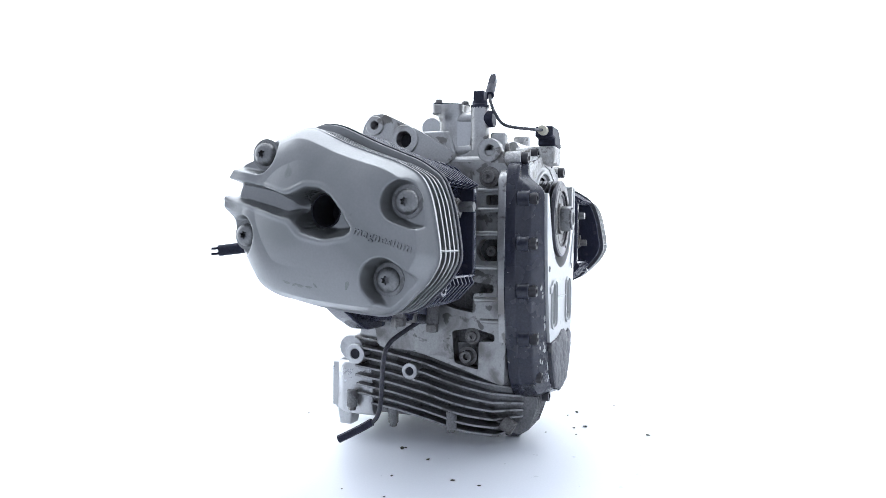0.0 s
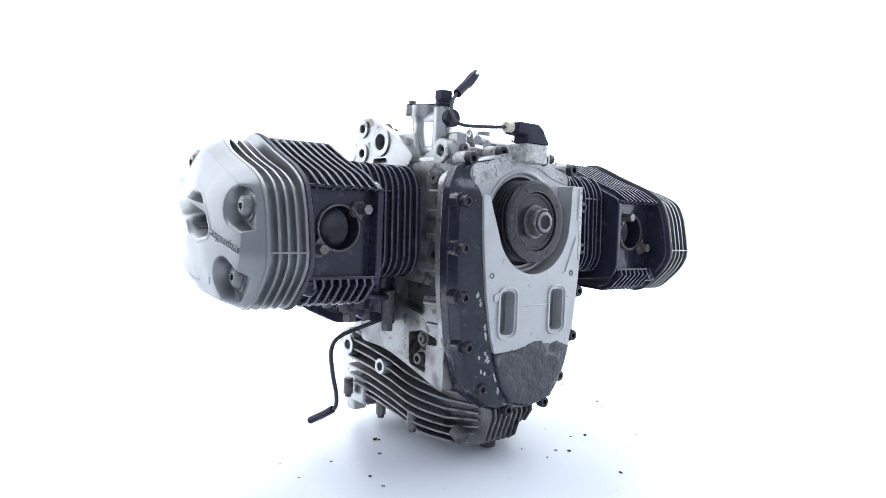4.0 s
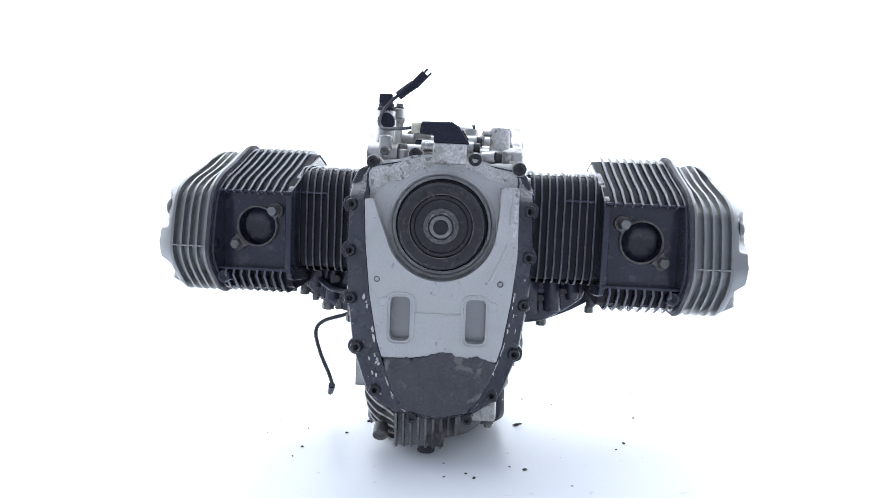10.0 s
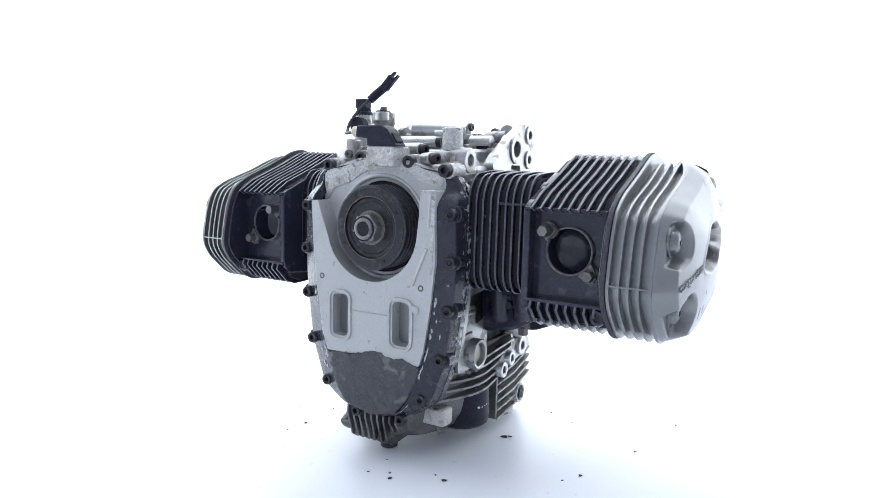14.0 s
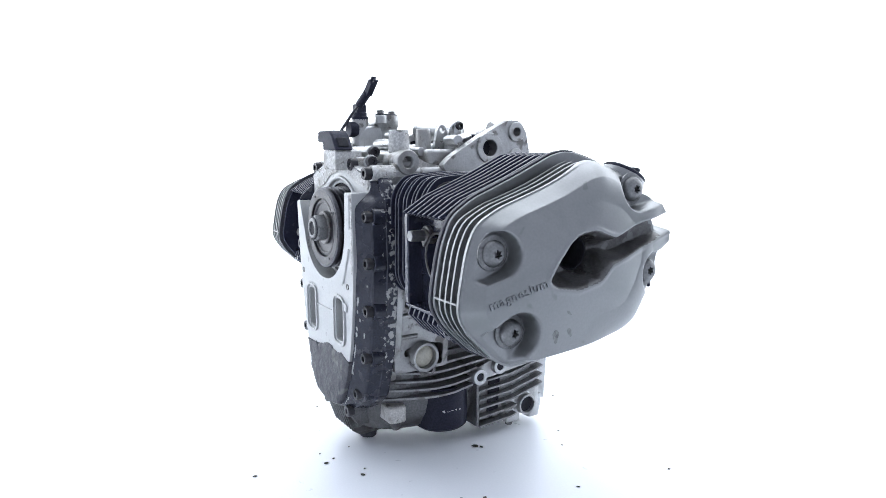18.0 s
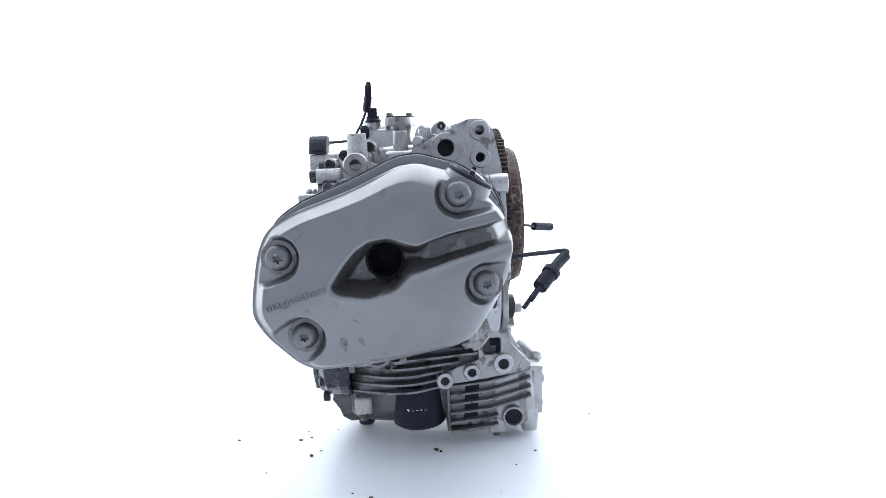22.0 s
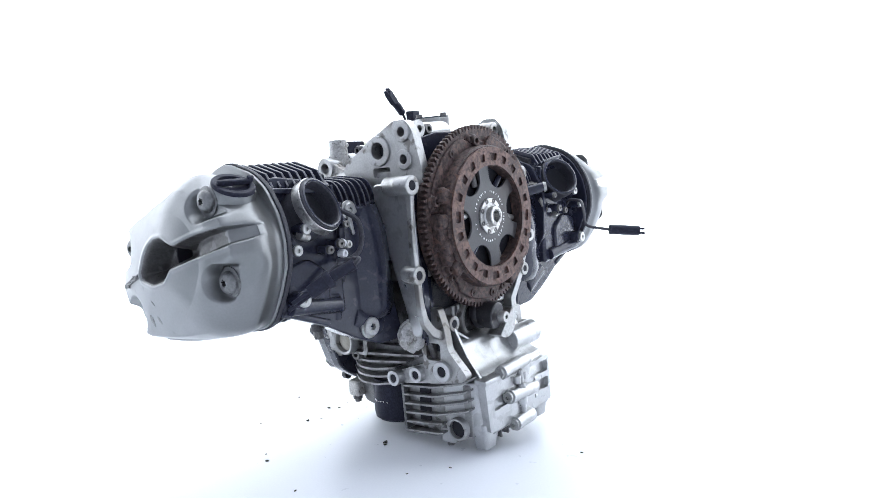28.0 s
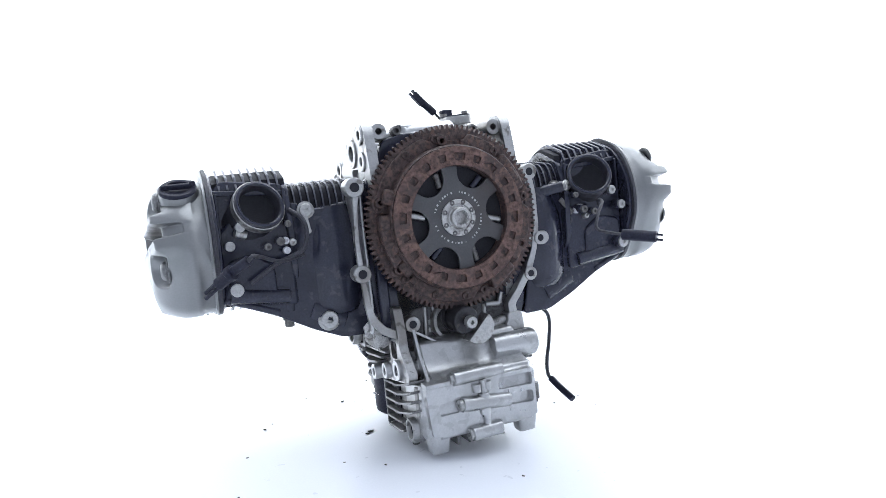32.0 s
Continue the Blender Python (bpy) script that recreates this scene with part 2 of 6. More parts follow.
def part(name, shape, mat, parent, label="", bevel=0.0, smooth=38.0, edge=None):
    """One mesh object under a thing or under a part."""
    ob = new(name, mesh_of(shape, mat, smooth))
    ob.parent = holder(parent)
    if edge:
        ob.data.materials.append(WORN_EDGE[mat.name])
        for face in ob.data.polygons:
            if edge(face.normal):
                face.material_index = 1
    if bevel:
        mod = ob.modifiers.new("worn_edges", "BEVEL")
        mod.width, mod.segments, mod.limit_method, mod.angle_limit = bevel, 2, "ANGLE", radians(40)
    if label:
        tagged(ob, label)
    return ob


BOLTS = {}


def bolt(parent, place, axis, r=0.0075, h=0.008, mat=None, kind="torx", washer=0.0, name="bolt"):
    """A screw with a driven head that sits at place and points along axis; alike ones share their mesh."""
    mat = mat or DULL
    key = (r, h, mat.name, kind, washer)
    if key not in BOLTS:
        s = Shape()
        if washer:
            s.lathe((0, 0, 0), (0, 0, 1), [(0, 0), (washer, 0), (washer, 0.0022), (r * 0.9, 0.003)], 24)
        if kind == "hex":
            ring = [(r * math.cos(math.pi * i / 3), r * math.sin(math.pi * i / 3)) for i in range(6)]
            s.loft([[(x * k, y * k, z) for x, y in ring] for k, z in ((1, 0), (1, h * 0.85), (0.9, h))])
        elif kind == "dome":
            n = 24
            star = [(0.25 if i % 4 < 2 else 0.36) * r for i in range(n)]
            def round_ring(rad, z):
                return [((rad[i] if isinstance(rad, list) else rad) * math.cos(2 * math.pi * i / n), (rad[i] if isinstance(rad, list) else rad) * math.sin(2 * math.pi * i / n), z) for i in range(n)]
            s.loft([round_ring(r * k, h * z) for k, z in ((1.0, 0.0), (1.0, 0.35), (0.96, 0.55), (0.85, 0.78), (0.68, 0.92), (0.50, 1.0))] + [round_ring(star, h), round_ring(star, h * 0.4), round_ring([0.1 * r] * n, h * 0.38)])
        elif kind == "nut":
            ring = [(r * math.cos(math.pi * i / 3), r * math.sin(math.pi * i / 3)) for i in range(6)]
            s.loft([[(x * k, y * k, z) for x, y in ring] for k, z in ((1, 0), (1, h * 0.5), (0.9, h * 0.58))])
            s.rod((0, 0, 0), (0, 0, h), r * 0.5, 12)
        else:
            n = 24
            star = [(0.30 if i % 4 < 2 else 0.40) * r for i in range(n)] if kind == "torx" else [0.48 * r] * n
            def ring(rad, z):
                return [((rad[i] if isinstance(rad, list) else rad) * math.cos(2 * math.pi * i / n), (rad[i] if isinstance(rad, list) else rad) * math.sin(2 * math.pi * i / n), z) for i in range(n)]
            s.loft([ring(r, 0), ring(r, h * 0.8), ring(r * 0.9, h), ring(star, h), ring(star, h * 0.35), ring([0.1 * r] * n, h * 0.33)])
        BOLTS[key] = mesh_of(s, mat, 30)
    ob = new(name, BOLTS[key])
    ob.parent = holder(parent)
    ob.matrix_basis = Matrix.Translation(place) @ Vector(axis).to_track_quat("Z", "Y").to_matrix().to_4x4()
    return ob


# ---- studio: turntable, white floor and tent ----
TURNING = []

table = Shape().lathe((0, 0, 0), (0, 0, 1), [(0, 0), (0.62, 0), (0.624, -0.002), (0.624, -0.012), (0, -0.012)], 128)
turntable = tagged(new("turntable", mesh_of(table, WHITE, 30)), "round white turntable board under the engine", "turntable")
TURNING.append((turntable, Matrix()))

floor = tagged(new("floor", mesh_of(Shape().box((-2.6, -2.6, -0.05), (2.6, 2.6, -0.014)), WHITE)), "white studio floor", "floor", kind="structure")

# the white of the backdrop is its own emission, not light falling on it
tent_glow = bpy.data.materials.new("glowing_white_fabric")
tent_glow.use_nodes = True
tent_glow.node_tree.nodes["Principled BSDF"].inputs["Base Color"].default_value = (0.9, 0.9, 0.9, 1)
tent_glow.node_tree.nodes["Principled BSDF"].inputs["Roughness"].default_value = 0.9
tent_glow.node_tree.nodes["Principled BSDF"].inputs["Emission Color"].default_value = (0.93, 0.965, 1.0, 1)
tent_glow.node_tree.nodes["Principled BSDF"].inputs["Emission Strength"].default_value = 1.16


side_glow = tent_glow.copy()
side_glow.name = "glowing_side_fabric"
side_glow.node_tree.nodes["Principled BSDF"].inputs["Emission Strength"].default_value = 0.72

# back wall that runs into the floor with a curve; unseen side walls and roof, added to glow
cove = [(1.2, -0.013), (1.5, -0.008), (1.75, 0.03), (1.95, 0.12), (2.08, 0.28), (2.14, 0.5), (2.15, 0.9), (2.15, 2.2)]
back = Shape().prism(cove + [(y + 0.03, z - 0.01) for y, z in reversed(cove)], "x", -2.2, 2.2)
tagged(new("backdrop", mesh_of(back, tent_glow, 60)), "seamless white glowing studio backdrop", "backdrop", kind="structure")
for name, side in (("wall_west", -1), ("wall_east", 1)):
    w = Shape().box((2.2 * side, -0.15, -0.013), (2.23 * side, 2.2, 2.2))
    tagged(new(name, mesh_of(w, side_glow)), "unseen glowing white side panel, added for light", "tent wall", kind="structure")
tagged(new("ceiling", mesh_of(Shape().box((-2.25, -0.35, 2.2), (2.25, 2.2, 2.23)), side_glow)), "unseen glowing white roof panel, added for light", "ceiling", kind="structure")



# ---- the engine ----
engine = tagged(new("motorcycle_engine"), "dirty flat twin motorcycle engine with silver covers and black cylinders", "engine")
CRANK = 0.3165
def evenly(line, n):
    """n points spread evenly along a closed outline."""
    pts = [Vector(p) for p in line] + [Vector(line[0])]
    lengths = [(b - a).length for a, b in zip(pts, pts[1:])]
    total, out, i, run = sum(lengths), [], 0, 0.0
    for k in range(n):
        want = total * k / n
        while run + lengths[i] < want:
            run += lengths[i]
            i += 1
        out.append(tuple(pts[i].lerp(pts[i + 1], (want - run) / lengths[i])))
    return out


def smoothstep(a, b, v):
    t = min(1.0, max(0.0, (v - a) / (b - a)))
    return t * t * (3 - 2 * t)


def rough(shape, d=0.0022):
    return shape.moved(lambda p: tuple(Vector(p) + d * noise.noise_vector((p[0] * 90, p[1] * 90, p[2] * 90))))


# front timing cover -------------------------------------------------------
RIM_BACK = [(-0.106, 0.386), (-0.119, 0.358), (-0.121, 0.28), (-0.118, 0.22), (-0.109, 0.153), (-0.088, 0.093), (-0.052, 0.067), (0.0, 0.058),
            (0.052, 0.067), (0.088, 0.093), (0.109, 0.153), (0.118, 0.22), (0.122, 0.28), (0.119, 0.358), (0.106, 0.386), (0.0, 0.392)]
FACE_LINE = [(-0.093, 0.384), (-0.094, 0.350), (-0.091, 0.289), (-0.084, 0.225), (-0.073, 0.167), (-0.064, 0.138), (-0.050, 0.100), (-0.034, 0.080),
             (0.003, 0.071), (0.044, 0.078), (0.060, 0.100), (0.074, 0.138), (0.084, 0.167), (0.093, 0.225), (0.096, 0.35), (0.095, 0.384), (0.0, 0.400)]
front = part("front_cover", Shape().prism(rounded(RIM_BACK, 0.012), "y", -0.1125, -0.094), FLAKED, engine, "black lacquered timing cover housing, flaked by stones", 0.003)
rim = Shape()
back_line, face_edge = evenly(rounded(RIM_BACK, 0.012), 160), evenly(rounded(FACE_LINE, 0.010), 160)
rim.loft([[(x, -0.110, z) for x, z in grown(back_line, -0.0005)], [(x, -0.1285, z) for x, z in grown(back_line, -0.0035)], [(x, -0.1310, z) for x, z in grown(back_line, -0.0065)],
          [(x, -0.1405, z) for x, z in grown(face_edge, 0.0035)], [(x, -0.1425, z) for x, z in grown(face_edge, 0.0008)], [(x, -0.126, z) for x, z in grown(face_edge, -0.003)]], False)
rim.moved(lambda p: (p[0], p[1] + 0.022 * smoothstep(0.345, 0.372, p[2]) * (1.0 if p[1] < -0.115 else 0.0), p[2]))
part("rim", rim, FLAKED, front, "black lacquer flaked down to bare metal", 0.002)

def window_outline(cx, cz, w, h, r=0.008):
    return rounded([(cx - w / 2, cz - h / 2), (cx + w / 2, cz - h / 2), (cx + w / 2, cz + h / 2), (cx - w / 2, cz + h / 2)], r)

PUL = (0.002, 0.3145)
WINDOWS = [window_outline(-0.0450, 0.1965, 0.025, 0.056), window_outline(0.0500, 0.1965, 0.025, 0.056)]
cut = [(-0.094, 0.345), (-0.0835, 0.345), (-0.0780, 0.330)]
cut += [(PUL[0] + 0.0695 * math.cos(radians(d)), PUL[1] + 0.0690 * math.sin(radians(d))) for d in range(194, 352, 6)]
cut += [(0.0735, 0.330), (0.0745, 0.3655), (0.0965, 0.3655)]
apron = rounded([(-0.066, 0.146), (-0.073, 0.167), (-0.084, 0.225), (-0.091, 0.289)] + cut + [(0.098, 0.28), (0.093, 0.225), (0.084, 0.167), (0.078, 0.146), (0.04, 0.150), (0.0, 0.152), (-0.03, 0.147)], 0.002, 2)
face = part("face_plate", Shape().prism(apron, "y", -0.1455, -0.116, WINDOWS), FACE, front, "silver painted front face, chipped near the bottom", 0.0012)
part("upper_face", Shape().prism(rounded([(-0.091, 0.289), (-0.094, 0.35), (-0.093, 0.384), (-0.036, 0.402), (0.0, 0.404), (0.042, 0.400), (0.095, 0.384), (0.0965, 0.35), (0.0965, 0.24), (-0.08, 0.24)], 0.004), "y", -0.1190, -0.095, [circle(PUL[0], PUL[1], 0.0640, 64)]), FACE, front, "", 0.0015)
low = Shape()
low_poly = [(-0.0655, 0.1455), (-0.03, 0.1465), (-0.012, 0.150), (0.004, 0.155), (0.016, 0.157), (0.03, 0.151), (0.05, 0.1535), (0.0775, 0.1455), (0.074, 0.128), (0.060, 0.100),
            (0.044, 0.079), (0.003, 0.071), (-0.034, 0.080), (-0.050, 0.100), (-0.060, 0.128)]
low_poly = [(x + 0.0016 * noise.noise((x * 210, z * 210, 1.0)), z + 0.0040 * noise.noise((x * 160, z * 160, 7.0)) * (1 if z > 0.14 else 0.3)) for x, z in evenly(low_poly, 110)]
low.loft([[(0.004 + (x - 0.004) * k, y - (0.0016 * noise.noise((x * 60 * k, z * 60 * k, 3.0)) if k < 1 else 0.0), 0.113 + (z - 0.113) * k) for x, z in low_poly]
          for k, y in ((1.0, -0.130), (1.0, -0.1462), (0.96, -0.1474), (0.86, -0.1480), (0.70, -0.1485), (0.50, -0.1488), (0.25, -0.1490))])
part("scuffed_patch", low, WORN, front, "dark grey bare casting where the paint is gone", 0.002, 60)
for k, (cx, line) in enumerate(((-0.045, WINDOWS[0]), (0.05, WINDOWS[1]))):
    lip = Shape().prism(grown(line, 0.006), "y", -0.1478, -0.140, [grown(line, 0.003)])
    part("window_lip", lip, FACE, front, bevel=0.0008)
    # darker silver than the face, to carry the recess's shade in its colour
    part("window_floor", Shape().prism(grown(line, 0.002), "y", -0.1290, -0.120), SILVER, front)
    s = -1 if k == 0 else 1
    part("tab", Shape().prism(rounded([(cx + s * 0.017, 0.214), (cx + s * 0.026, 0.211), (cx + s * 0.027, 0.221), (cx + s * 0.017, 0.224)], 0.003), "y", -0.1475, -0.140), FACE, front, bevel=0.0008)
part("ridge", Shape().box((-0.026, -0.1472, 0.2035), (0.031, -0.140, 0.2055)), FACE, front, bevel=0.0006)
# ribs on the face beside the pulley
for a, b in (((0.090, 0.362), (0.088, 0.32)), ((0.086, 0.295), (0.066, 0.248))):
    part("rib", Shape().rod((a[0], -0.1452, a[1]), (b[0], -0.1452, b[1]), 0.0022, 8), FACE, front)
for x in (-0.0755, 0.0785):
    s = Shape().lathe((x, -0.1445, 0.2455), (0, -1, 0), [(0.0040, 0), (0.0040, 0.0016), (0.0024, 0.0016), (0.0020, -0.001), (0, -0.001)], 16)
    part("dowel_hole", s, DULL, front)
# corroded upper edge of the face and the sensor boss
part("crust", Shape().prism(rounded([(-0.0915, 0.381), (-0.088, 0.345), (-0.075, 0.362), (-0.05, 0.370), (-0.03, 0.383), (0.0, 0.390), (0.03, 0.388), (0.06, 0.375), (0.090, 0.368), (0.093, 0.381), (0.042, 0.3975), (-0.03, 0.3995)], 0.004),
     "y", -0.1205, -0.116), SALTY, front, "white corrosion along the upper edge")
streak = [(0.0850, 0.364), (0.0956, 0.364), (0.0962, 0.335), (0.0955, 0.300), (0.0945, 0.268), (0.0905, 0.262), (0.0915, 0.300), (0.0880, 0.335)]
streak = [(min(0.0962, x + 0.0030 * noise.noise((x * 160, z * 160, 2.0))), z + 0.003 * noise.noise((x * 130, z * 130, 9.0))) for x, z in evenly(streak, 60)]
part("crust", Shape().prism(streak, "y", -0.1461, -0.1440), SALTY, front, "white corrosion down the side of the face")
boss = Shape().prism(rounded([(-0.014, 0.392), (0.03, 0.392), (0.029, 0.4172), (-0.012, 0.4172)], 0.003), "y", -0.1365, -0.098)
part("sensor_boss", boss, SALTY, front, "", 0.002)
for x, z in ((-0.112, 0.337), (-0.113, 0.279), (-0.1105, 0.218), (-0.101, 0.155), (-0.075, 0.100)):
    for s in (-1, 1):
        b = part("bolt_boss", Shape().rod((x * -s, -0.112, z), (x * -s, -0.128, z), 0.0115, 20), FLAKED, front)
        bolt(b, (x * -s, -0.128, z), (0, -1, 0), 0.0076, 0.009, BLACK_BOLT, "socket")
for x, z in ((-0.026, 0.066), (0.045, 0.067)):
    bolt(front, (x, -0.128, z), (0, -1, 0), 0.0076, 0.009, BLACK_BOLT, "socket")
for x, y, z in ((-0.0888, -0.110, 0.3915), (-0.0354, -0.110, 0.4031), (0.0407, -0.113, 0.3990), (0.0967, -0.120, 0.3893)):
    b = part("bolt_boss", Shape().rod((x, -0.088, z), (x, y, z), 0.0098, 20), SALTY, front)
    bolt(b, (x, y, z), (0, -1, 0), 0.0084, 0.009, BLACK_BOLT, "socket")

# lacquer knocked off the sloping rim, mostly low down and beside the face
rng = random.Random(5)
rim_out, rim_in = grown(back_line, -0.0065), grown(face_edge, 0.0035)


def on_rim(k, u, out):
    """A point on the rim's slope: k along the outline, u from its outer to its inner edge."""
    i, f = int(k) % 160, k % 1.0
    a = Vector(rim_out[i]).lerp(Vector(rim_out[(i + 1) % 160]), f)
    b = Vector(rim_in[i]).lerp(Vector(rim_in[(i + 1) % 160]), f)
    p = a.lerp(b, u)
    return (p.x, -0.1310 - 0.0095 * u - out, p.y)


low_down = [k for k in range(160) if rim_in[k][1] < 0.24]
for i in range(46):
    k = rng.choice(low_down) + rng.random()
    u = 1.0 - 0.75 * rng.random() ** 2.2
    long, wide = rng.uniform(0.25, 0.75) * (1.6 if u > 0.9 else 1.0), rng.uniform(0.03, 0.09)
    shape = [(k + long * rng.uniform(0.6, 1.2) * math.cos(0.7 * q), min(1.04, u + wide * rng.uniform(0.6, 1.2) * math.sin(0.7 * q))) for q in range(9)]
    part("chip", Shape().loft([[on_rim(a, b, d) for a, b in shape] for d in (-0.0010, 0.0004)]), FACE, front)

# crank pulley ----------------------------------------------------------------
px, pz = PUL
prof = [(0.0, 0.104), (0.0520, 0.104)]
for i in range(5):
    y = 0.1065 + i * 0.0070
    prof += [(0.0543, y), (0.0543, y + 0.0016), (0.0485, y + 0.0037), (0.0485, y + 0.0044), (0.0543, y + 0.0066)]
prof += [(0.0545, 0.1432), (0.0535, 0.1455), (0.0520, 0.1462), (0.0400, 0.1464), (0.0392, 0.1458), (0.0388, 0.1410), (0.0, 0.1410)]
pulley = part("crank_pulley", Shape().lathe((px, 0, pz), (0, -1, 0), prof, 72), PULLEY, engine, "worn grey ribbed belt pulley with a black damper and a steel nut", smooth=30)
part("recess", Shape().lathe((px, 0, pz), (0, -1, 0), [(0.0690, 0.1185), (0.0682, 0.1215), (0.0660, 0.1222), (0.0640, 0.1212), (0.0632, 0.1180), (0.0626, 0.1168), (0.0600, 0.1162), (0.0592, 0.1170), (0.0588, 0.1160)], 72), FACE, front, "", 0, 25)
# recess floor in near black, so its shade is painted on
part("recess_floor", Shape().lathe((px, 0, pz), (0, -1, 0), [(0.0590, 0.1160), (0.0586, 0.1132), (0.0500, 0.1130)], 72), RECESS_DARK, front, "groove round the pulley, coloured dark as its shade", 0, 25)
part("front_ring", Shape().lathe((px, 0, pz), (0, -1, 0), [(0.0510, 0.1455), (0.0506, 0.1466), (0.0408, 0.1467), (0.0404, 0.1455)], 72), BLACK_BOLT, pulley, "black front of the pulley", 0, 25)
part("damper", Shape().lathe((px, 0, pz), (0, -1, 0), [(0.0388, 0.1412), (0.0386, 0.1440), (0.0374, 0.1448), (0.0340, 0.1446), (0.0325, 0.1428), (0.0300, 0.1424), (0.0, 0.1424)], 64), BLACK_BOLT, pulley, "black dished damper")
part("damper_ring", Shape().lathe((px, 0, pz), (0, -1, 0), [(0.0402, 0.1462), (0.0402, 0.1470), (0.0394, 0.1472), (0.0392, 0.1462)], 64, True), DULL, pulley)
part("washer", Shape().lathe((px, 0, pz), (0, -1, 0), [(0.0, 0.142), (0.0222, 0.142), (0.0222, 0.1452), (0.0212, 0.1460), (0.0, 0.1460)], 40), DULL, pulley, "flat steel washer")
hexr = [(0.0192 * math.cos(math.pi * i / 3 + 0.2), 0.0192 * math.sin(math.pi * i / 3 + 0.2)) for i in range(6)]
nut = Shape().loft([[(px + x * k, -y, pz + z * k) for x, z in hexr] for k, y in ((1, 0.1455), (1, 0.1560), (0.95, 0.1585), (0.86, 0.1595))], True)
nut_ob = part("nut", nut, COVER_BOLT, pulley, "bare steel hexagon nut", 0.0006)
# flat dark ring in place of a groove, its shade in the colour
part("groove", Shape().lathe((px, 0, pz), (0, -1, 0), [(0.0160, 0.1594), (0.0160, 0.1599), (0.0138, 0.1599)], 32), RECESS_DARK, nut_ob)
part("collar", Shape().lathe((px, 0, pz), (0, -1, 0), [(0.0140, 0.1590), (0.0136, 0.1610), (0.0120, 0.1618), (0.0096, 0.1618), (0.0088, 0.1600), (0.0085, 0.1560)], 32), COVER_BOLT, nut_ob)
# shallow dark disc; the shade of the bore is its colour
part("bore", Shape().lathe((px, 0, pz), (0, -1, 0), [(0.0094, 0.1606), (0.0, 0.1604)], 24), RECESS_DARK, nut_ob)
for i in range(4):
    a = 0.5 + i * math.pi / 2
    # dark dot on the surface, coloured like the shade in a hole
    part("balance_hole", Shape().lathe((px + 0.0455 * math.cos(a), 0, pz + 0.0455 * math.sin(a)), (0, -1, 0), [(0.0020, 0.1450), (0.0020, 0.1471), (0, 0.1471)], 10), RECESS_DARK, pulley)

# crankcase ----------------------------------------------------------------------
case = part("crankcase", Shape().prism(rounded([(-0.080, 0.388), (-0.086, 0.36), (-0.086, 0.215), (-0.080, 0.13), (0.080, 0.13), (0.086, 0.215), (0.086, 0.36), (0.080, 0.388)], 0.012), "y", -0.096, 0.100),
            GRIME, engine, "grimy cast aluminium crankcase", 0.003)
FLANK = rounded([(-0.094, 0.128), (-0.094, 0.384), (0.0, 0.389), (0.095, 0.382), (0.112, 0.36), (0.104, 0.245), (0.030, 0.240), (0.016, 0.196), (-0.012, 0.172), (-0.014, 0.128)], 0.006)
LOW_FLANK = rounded([(-0.094, 0.090), (-0.094, 0.384), (0.0, 0.389), (0.095, 0.382), (0.112, 0.36), (0.104, 0.20), (0.09, 0.132), (0.03, 0.129), (-0.03, 0.111)], 0.008)
LOW_POCKET = rounded([(-0.058, 0.110), (-0.024, 0.117), (-0.020, 0.160), (-0.050, 0.166), (-0.080, 0.158), (-0.080, 0.149), (-0.058, 0.148)], 0.004, 3)
FLANK_POCKETS = [rounded(p, 0.004, 3) for p in (
    [(-0.086, 0.330), (-0.066, 0.329), (-0.066, 0.343), (-0.086, 0.343)], [(-0.088, 0.354), (-0.058, 0.355), (-0.060, 0.378), (-0.078, 0.376)],
    [(-0.089, 0.255), (-0.060, 0.255), (-0.052, 0.27), (-0.060, 0.284), (-0.089, 0.284)],
    [(-0.049, 0.186), (-0.024, 0.190), (0.010, 0.200), (0.010, 0.232), (-0.050, 0.227), (-0.078, 0.224), (-0.078, 0.214), (-0.050, 0.212)],
    [(-0.058, 0.132), (-0.022, 0.132), (-0.020, 0.160), (-0.050, 0.166), (-0.080, 0.158), (-0.080, 0.149), (-0.058, 0.148)],
    [(0.030, 0.33), (0.068, 0.335), (0.070, 0.362), (0.030, 0.360)])]
